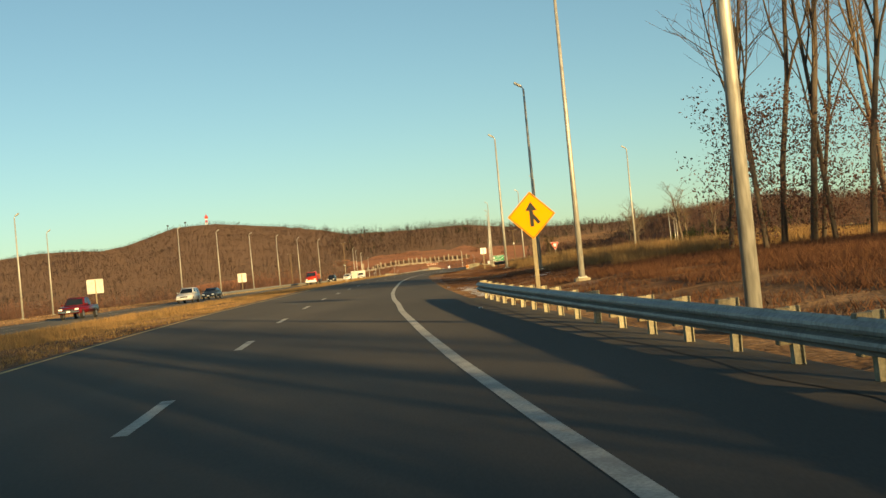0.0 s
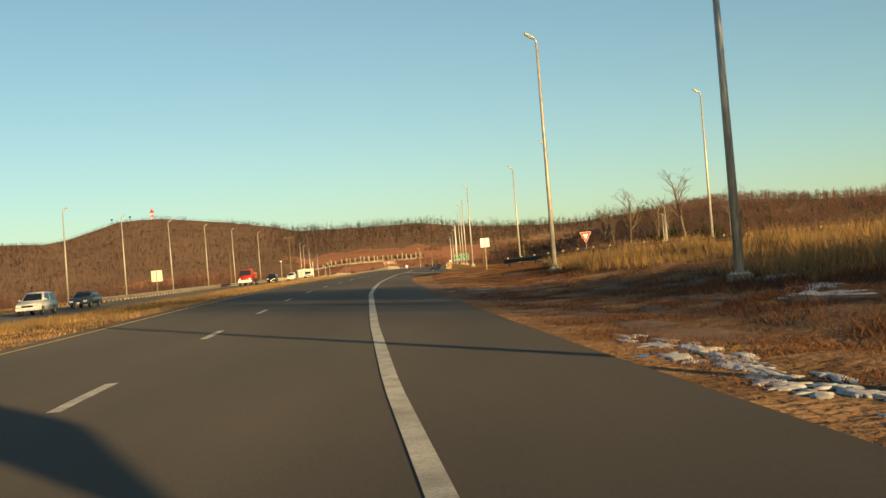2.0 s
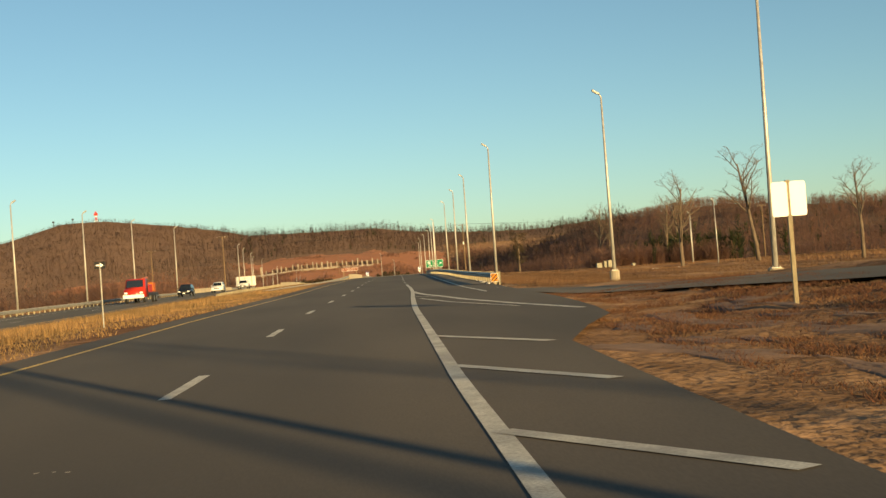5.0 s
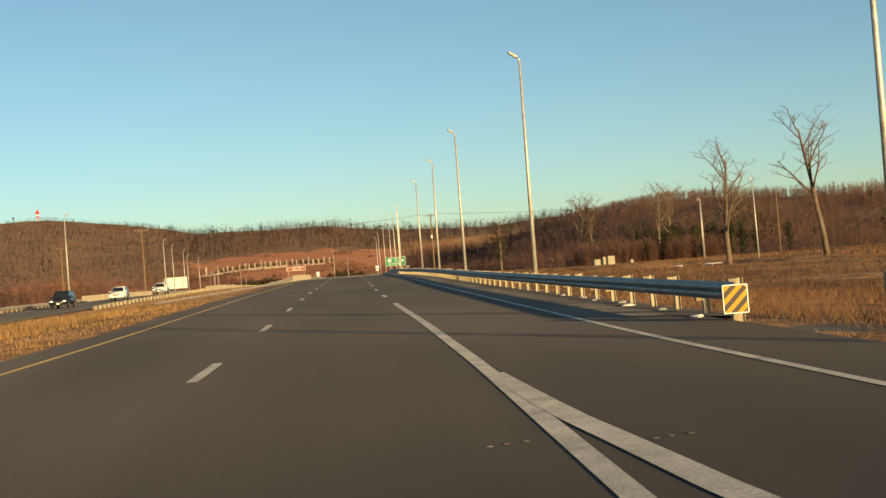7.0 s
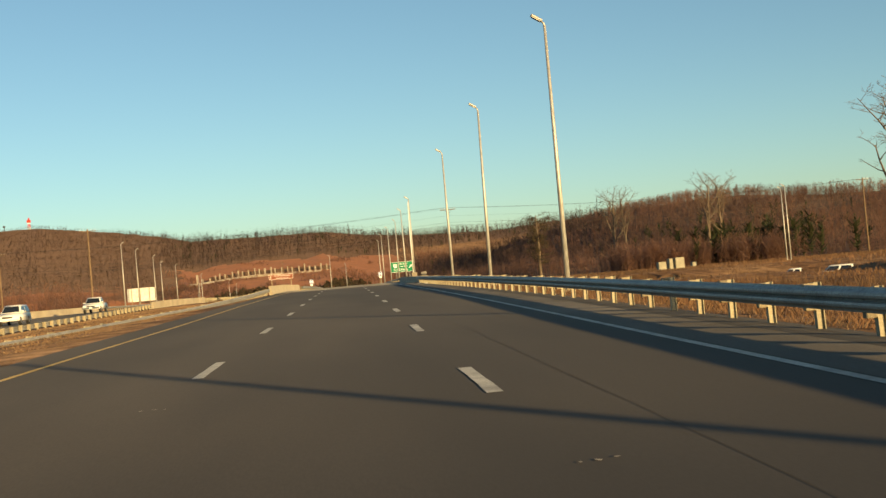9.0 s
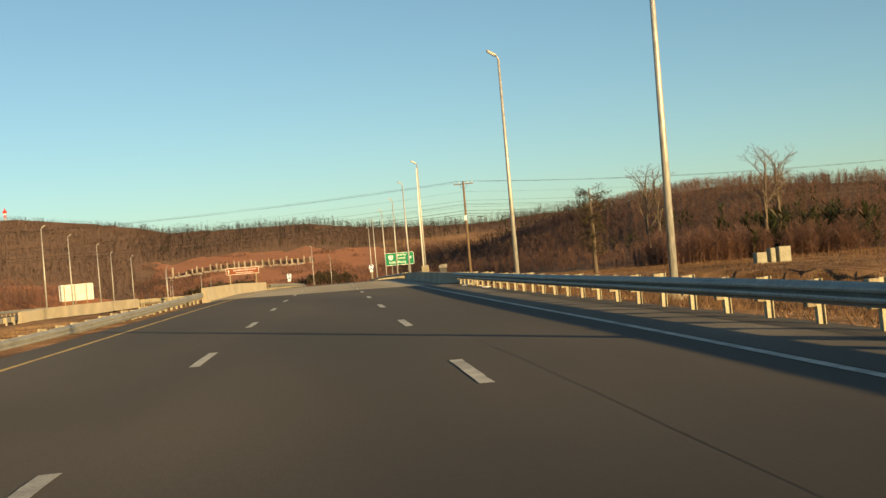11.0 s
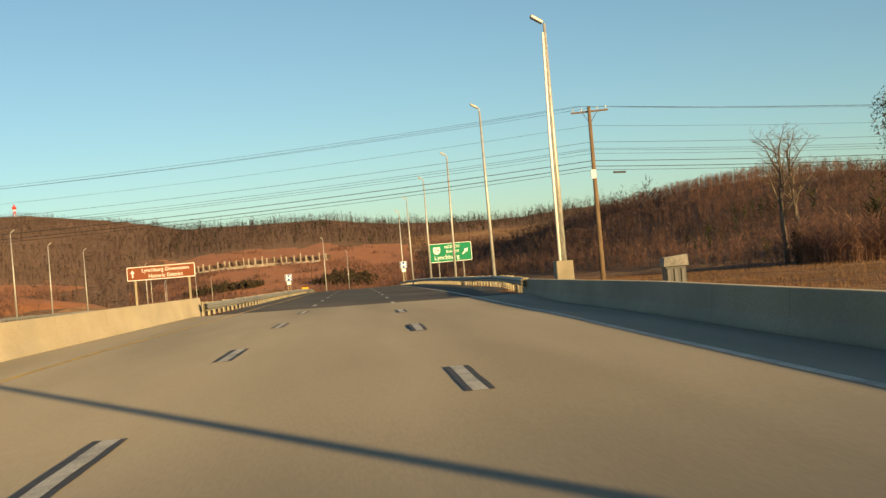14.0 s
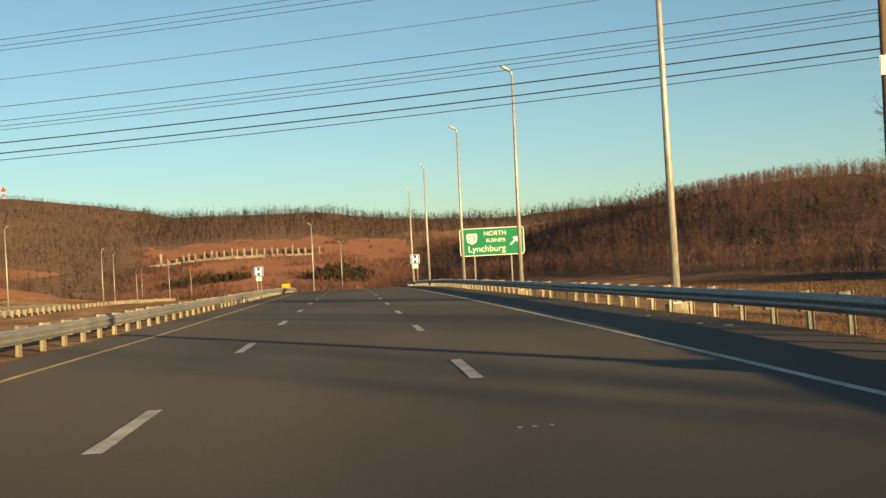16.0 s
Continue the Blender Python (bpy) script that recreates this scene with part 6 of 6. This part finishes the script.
# ---- the cleared slope with its row of piers ----
def earth_slope():
    """Red cut earth lying over the hillside round the piers."""
    verts, faces = [], []
    nb, nr = 40, 26
    for i in range(nb + 1):
        for j in range(nr + 1):
            b = radians(-7.4 + 11.6 * i / nb)
            d = 560 + 680 * j / nr
            w = 1 + 0.06 * noise.noise(Vector((i * 0.25, j * 0.25, 2)))
            x, y = math.sin(b * w) * d, 200 + math.cos(b * w) * d
            edge = min(i, nb - i, j, nr - j)
            rag = noise.noise(Vector((i * 0.3, j * 0.3, 7)))
            verts.append((x, y, float(ground_z(x, y)) + (0.7 if edge > 2 + 2.5 * rag else -2.0)))
    m = nr + 1
    faces = [(i * m + j, (i + 1) * m + j, (i + 1) * m + j + 1, i * m + j + 1) for i in range(nb) for j in range(nr)]
    return tagged(array_mesh("red_earth_slope", verts, faces, RED_EARTH, True), "bare red earth of a cleared slope", "earth", kind="stuff")


earth_slope()
PIER = material("pale_pier_concrete", (0.25, 0.21, 0.17), (0.36, 0.31, 0.25), 2.0, 0.9, fine=4)


def piers():
    first_pier = None
    n = 24
    for k in range(n):
        t = k / (n - 1)
        x = -100 + 98 * t + random.uniform(-0.9, 0.9)
        y = 1150 + 14 * math.sin(t * 3.0)
        z = float(ground_z(x, y)) + 0.6
        h = 4.7 + 0.6 * math.sin(k * 2.1) - (1.6 if t < 0.12 else 0)
        if first_pier is None:
            e = empty("concrete_pier", (0, 0, 0), 0, "pale square concrete pier standing on the cleared slope", "pier", "row of piers")
            bm = bmesh.new()
            box(bm, (0, 0, 3.0), (1.35, 1.3, 7.4), 0.12)
            part("shaft", bm, PIER, e)
            bm = bmesh.new()
            box(bm, (0, 0, 6.75), (1.8, 1.7, 0.6), 0.1)
            part("cap", bm, PIER, e)
            bm = bmesh.new()
            box(bm, (0, 0, 0.0), (3.0, 2.8, 1.0), 0.15)
            part("footing", bm, PIER, e)
            first_pier = e
            e.matrix_world = pose(x, y, z, 0, 0, 5)
        else:
            c = copy_thing(first_pier, pose(x, y, z, 0, random.uniform(-2, 2), random.uniform(-12, 12)))
            c.scale = (random.uniform(0.55, 0.95), 1, h / 7.0 * random.uniform(0.8, 1.12))
    # dark bank for the shadow gaps behind the piers; rubble at their feet
    verts, faces = [], []
    for k in range(41):
        t = k / 40
        x, y = -92 + 94 * t, 1156 + 14 * math.sin(t * 3.0)
        z = float(ground_z(x, y))
        verts += [(x, y, z), (x, y + 5, z + 3.8 + noise.noise(Vector((k * 0.7, 0, 0))) * 1.2), (x, y + 16, float(ground_z(x, y + 16)) + 2.6)]
    for k in range(40):
        a = 3 * k
        faces += [(a, a + 3, a + 4, a + 1), (a + 1, a + 4, a + 5, a + 2)]
    tagged(array_mesh("cut_bank", verts, faces, MUD), "dark bank in place of the shadow gaps behind the piers", "earth", kind="stuff")
    r = random.Random(3)
    bm = bmesh.new()
    for k in range(190):
        t = r.random() ** 1.7
        x, y = -104 + 100 * t, 1146 - r.random() * 16 + 14 * math.sin(t * 3.0)
        s = r.uniform(0.4, 1.6)
        bmesh.ops.create_icosphere(bm, subdivisions=1, radius=s, matrix=Matrix.Translation((x, y, float(ground_z(x, y)) + 0.7)) @ Matrix.Diagonal((1.6, 1, 0.6, 1)))
    tagged(mesh_object("rubble", bm, PIER), "pale rubble strewn below the piers", "rubble", kind="stuff")


piers()


def concrete_beam(x, y, turn, length):
    z = float(ground_z(x, y)) + 0.6
    bm = bmesh.new()
    prism(bm, [(-0.5, 0), (0.5, 0), (0.5, 0.25), (0.2, 0.4), (0.2, 1.0), (0.6, 1.15), (0.6, 1.4), (-0.6, 1.4), (-0.6, 1.15), (-0.2, 1.0), (-0.2, 0.4), (-0.5, 0.25)], -length / 2, length / 2)
    ob = mesh_object("concrete_beam", bm, PIER)
    ob.matrix_world = pose(x, y, z, 0, 0, turn)
    tagged(ob, "long pale concrete beam lying on the cleared slope", "beam", "beams by the piers")


for x, y, turn, length in ((-56, 1141, 88, 17), (-50, 1138, 95, 14), (-60, 1136, 84, 12), (-41, 1140, 92, 13)):
    concrete_beam(x, y, turn, length)


def earth_mound(cx, cy, rx, ry):
    """Bare red spoil lying over the knoll."""
    verts, faces = [(cx, cy, float(ground_z(cx, cy)) + 0.6)], []
    n, rings = 40, 8
    for j in range(1, rings + 1):
        for k in range(n):
            a = k * math.tau / n
            f = 1 + 0.3 * noise.noise(Vector((math.cos(a) * 2, math.sin(a) * 2, 4)))
            x, y = cx + math.cos(a) * rx * f * j / rings, cy + math.sin(a) * ry * f * j / rings
            verts.append((x, y, float(ground_z(x, y)) + (0.6 + 0.5 * noise.noise(Vector((x * 0.1, y * 0.1, 0))) if j < rings else -1.0)))
    faces += [(0, 1 + k, 1 + (k + 1) % n) for k in range(n)]
    for j in range(rings - 1):
        for k in range(n):
            a, b = 1 + j * n + k, 1 + j * n + (k + 1) % n
            faces.append((a, a + n, b + n, b))
    return tagged(array_mesh("red_earth_mound", verts, faces, RED_EARTH, True), "mound of bare red spoil in the valley", "earth", kind="stuff")


earth_mound(-110, 685, 46, 55)
earth_mound(-205, 1085, 60, 50)


# ---- mast on the far hill ----
def lattice_mast(x, y, h, label):
    z = float(ground_z(x, y))
    e = empty("lattice_mast", (x, y, z), 0, label, "mast", "masts on the hill")
    red, white = plain("mast_red", (0.5, 0.03, 0.02), 0.6), plain("mast_white", (0.75, 0.72, 0.7), 0.6)
    for k in range(5):
        bm = bmesh.new()
        w0, w1 = 3.0 - 0.45 * k, 3.0 - 0.45 * (k + 1)
        z0, z1 = h * k / 5, h * (k + 1) / 5
        for sx in (-1, 1):
            for sy in (-1, 1):
                tube(bm, [(sx * w0, sy * w0, z0), (sx * w1, sy * w1, z1)], [0.35, 0.35], 4)
        for sy in (-1, 1):
            tube(bm, [(-w0, sy * w0, z0), (w1, sy * w1, z1)], [0.25, 0.25], 4)
            tube(bm, [(w0, sy * w0, z0), (-w1, sy * w1, z1)], [0.25, 0.25], 4)
        part("section", bm, red if k % 2 == 0 else white, e)
    bm = bmesh.new()
    box(bm, (0, 0, h * 0.78), (7.0, 4.0, 5.0), 0.4)
    part("antenna_deck", bm, red, e, "red antenna platform")
    return e


lattice_mast(-557.5, 2600.0, 30, "red and white lattice mast on the wooded crest")
for mx, my in ((-640, 2590), (-604, 2600)):
    bm = bmesh.new()
    z = float(ground_z(mx, my))
    tube(bm, [(mx, my, z), (mx, my, z + 19)], [0.7, 0.5], 6)
    box(bm, (mx, my, z + 18), (4.5, 2.0, 3.0), 0.3)
    tagged(mesh_object("antenna_mast", bm, DARK_STEEL), "thin antenna mast on the wooded crest", "mast", "masts on the hill")


# ---- small buildings and boxes ----
ROOFING = material("grey_shingle_roof", (0.17, 0.16, 0.145), (0.23, 0.215, 0.195), 0.4, 0.9, bump=0.01, fine=12)


DARK_PAINT = material("dark_green_paint", (0.035, 0.038, 0.035), (0.055, 0.058, 0.052), 0.6, 0.6, fine=12)
CABINET_PAINT = material("weathered_cabinet_paint", (0.20, 0.185, 0.13), (0.28, 0.26, 0.19), 0.7, 0.6, fine=9)


def control_box():
    """A louvred box with a sloping lid on a post, standing just outside the bridge barrier."""
    x, y = 8.95, 369.0
    g = float(ground_z(x, y))
    e = empty("control_box", (x, y, g), -4, "dark louvred control box with a grey sloping lid behind the barrier", "control box")
    z0 = 4.62 - g
    bm = bmesh.new()
    box(bm, (0, 0, (z0 - 0.4) / 2), (0.16, 0.16, z0 + 0.4), 0.01)
    part("post", bm, GALVANISED, e)
    bm = bmesh.new()
    box(bm, (0, 0.02, z0 + 0.42), (0.62, 0.50, 0.84), 0.02)
    part("body", bm, DARK_PAINT, e)
    for k in range(3):
        bm = bmesh.new()
        box(bm, (-0.21 + 0.21 * k, -0.25, z0 + 0.42), (0.12, 0.03, 0.70), 0.008)
        part("slat", bm, DARK_STEEL, e)
    bm = bmesh.new()
    prism(bm, [(-0.37, 0), (0.37, 0), (0.35, 0.33), (-0.33, 0.26)], -0.33, 0.33)
    for v in bm.verts:
        v.co.z += z0 + 0.84
    bmesh.ops.recalc_face_normals(bm, faces=bm.faces[:])
    part("lid", bm, ROOFING, e, "grey sloping lid")
    return e


control_box()
for k, (x, y, w, h) in enumerate(((45.5, 388.6, 1.2, 1.2), (46.9, 388.9, 0.6, 1.6), (48.2, 388.8, 1.4, 1.7), (60.1, 420.0, 0.8, 0.9))):
    z = float(ground_z(x, y))
    e = empty("utility_cabinet", (x, y, z), 8, "pale metal utility cabinet standing in the dry grass", "cabinet", "utility cabinets")
    bm = bmesh.new()
    box(bm, (0, 0, h / 2 + 0.05), (w, 0.9, h), 0.04)
    part("body", bm, CABINET_PAINT, e)
    bm = bmesh.new()
    box(bm, (0, -0.46, h / 2 + 0.05), (w * 0.82, 0.03, h * 0.82), 0.01)
    part("door", bm, CABINET_PAINT, e)
    bm = bmesh.new()
    box(bm, (0, 0, 0.0), (w + 0.3, 1.2, 0.2), 0.02)
    part("plinth", bm, CONCRETE, e)


# ---- litter and rubble along the rails ----
LITTER = [plain("white_litter", (0.7, 0.69, 0.66), 0.6), plain("grey_rubble", (0.26, 0.25, 0.24), 0.9), plain("dark_rubber", (0.02, 0.02, 0.02), 0.8)]


def litter(u, y, size, kind, seed):
    r = random.Random(seed)
    size = size * 0.65
    bm = bmesh.new()
    bmesh.ops.create_icosphere(bm, subdivisions=2, radius=1.0)
    for v in bm.verts:
        f = 1 + 0.45 * noise.noise(v.co * 1.7 + Vector((seed, 0, 0)))
        v.co = Vector((v.co.x * size * 1.3 * f, v.co.y * size * f, max(v.co.z, -0.5) * size * 0.32 * f))
    p = on_road(u, y)
    up = max(float(ground_z(p.x, p.y)) + 0.06, p.z if u < 8.4 else -99)
    ob = mesh_object("litter", bm, LITTER[kind])
    ob.matrix_world = pose(p.x, p.y, up + size * 0.2, 0, 0, r.uniform(0, 360))
    return tagged(ob, ("crumpled white litter beside the guardrail", "grey broken rubble beside the guardrail", "torn black tyre scrap beside the road")[kind], "litter", "litter along the road")


SPOTS = [(8.0, 187.4, 0.16, 0), (8.2, 190.5, 0.14, 1), (8.1, 193.0, 0.18, 0), (8.3, 194.6, 0.2, 1), (8.2, 197.0, 0.12, 0), (8.4, 199.5, 0.15, 1), (8.3, 202.0, 0.1, 0), (9.0, 322.4, 0.16, 0), (8.7, 321.0, 0.14, 2), (8.4, 318.8, 0.18, 0), (8.9, 316.5, 0.13, 0), (8.6, 312.6, 0.2, 0), (8.4, 311.4, 0.12, 1), (9.1, 402.3, 0.2, 1), (8.9, 403.5, 0.14, 0), (9.0, 408.0, 0.15, 0), (-6.2, 405.0, 0.16, 0), (-6.4, 407.5, 0.2, 0), (-6.1, 411.0, 0.18, 1), (-6.3, 414.5, 0.2, 0), (-6.2, 420.0, 0.16, 0), (5.7, 34.0, 0.09, 0), (6.4, 62.0, 0.1, 0), (6.3, 47.0, 0.06, 1), (7.6, 176.5, 0.05, 1)]
for k, s in enumerate(SPOTS):
    litter(*s, k)
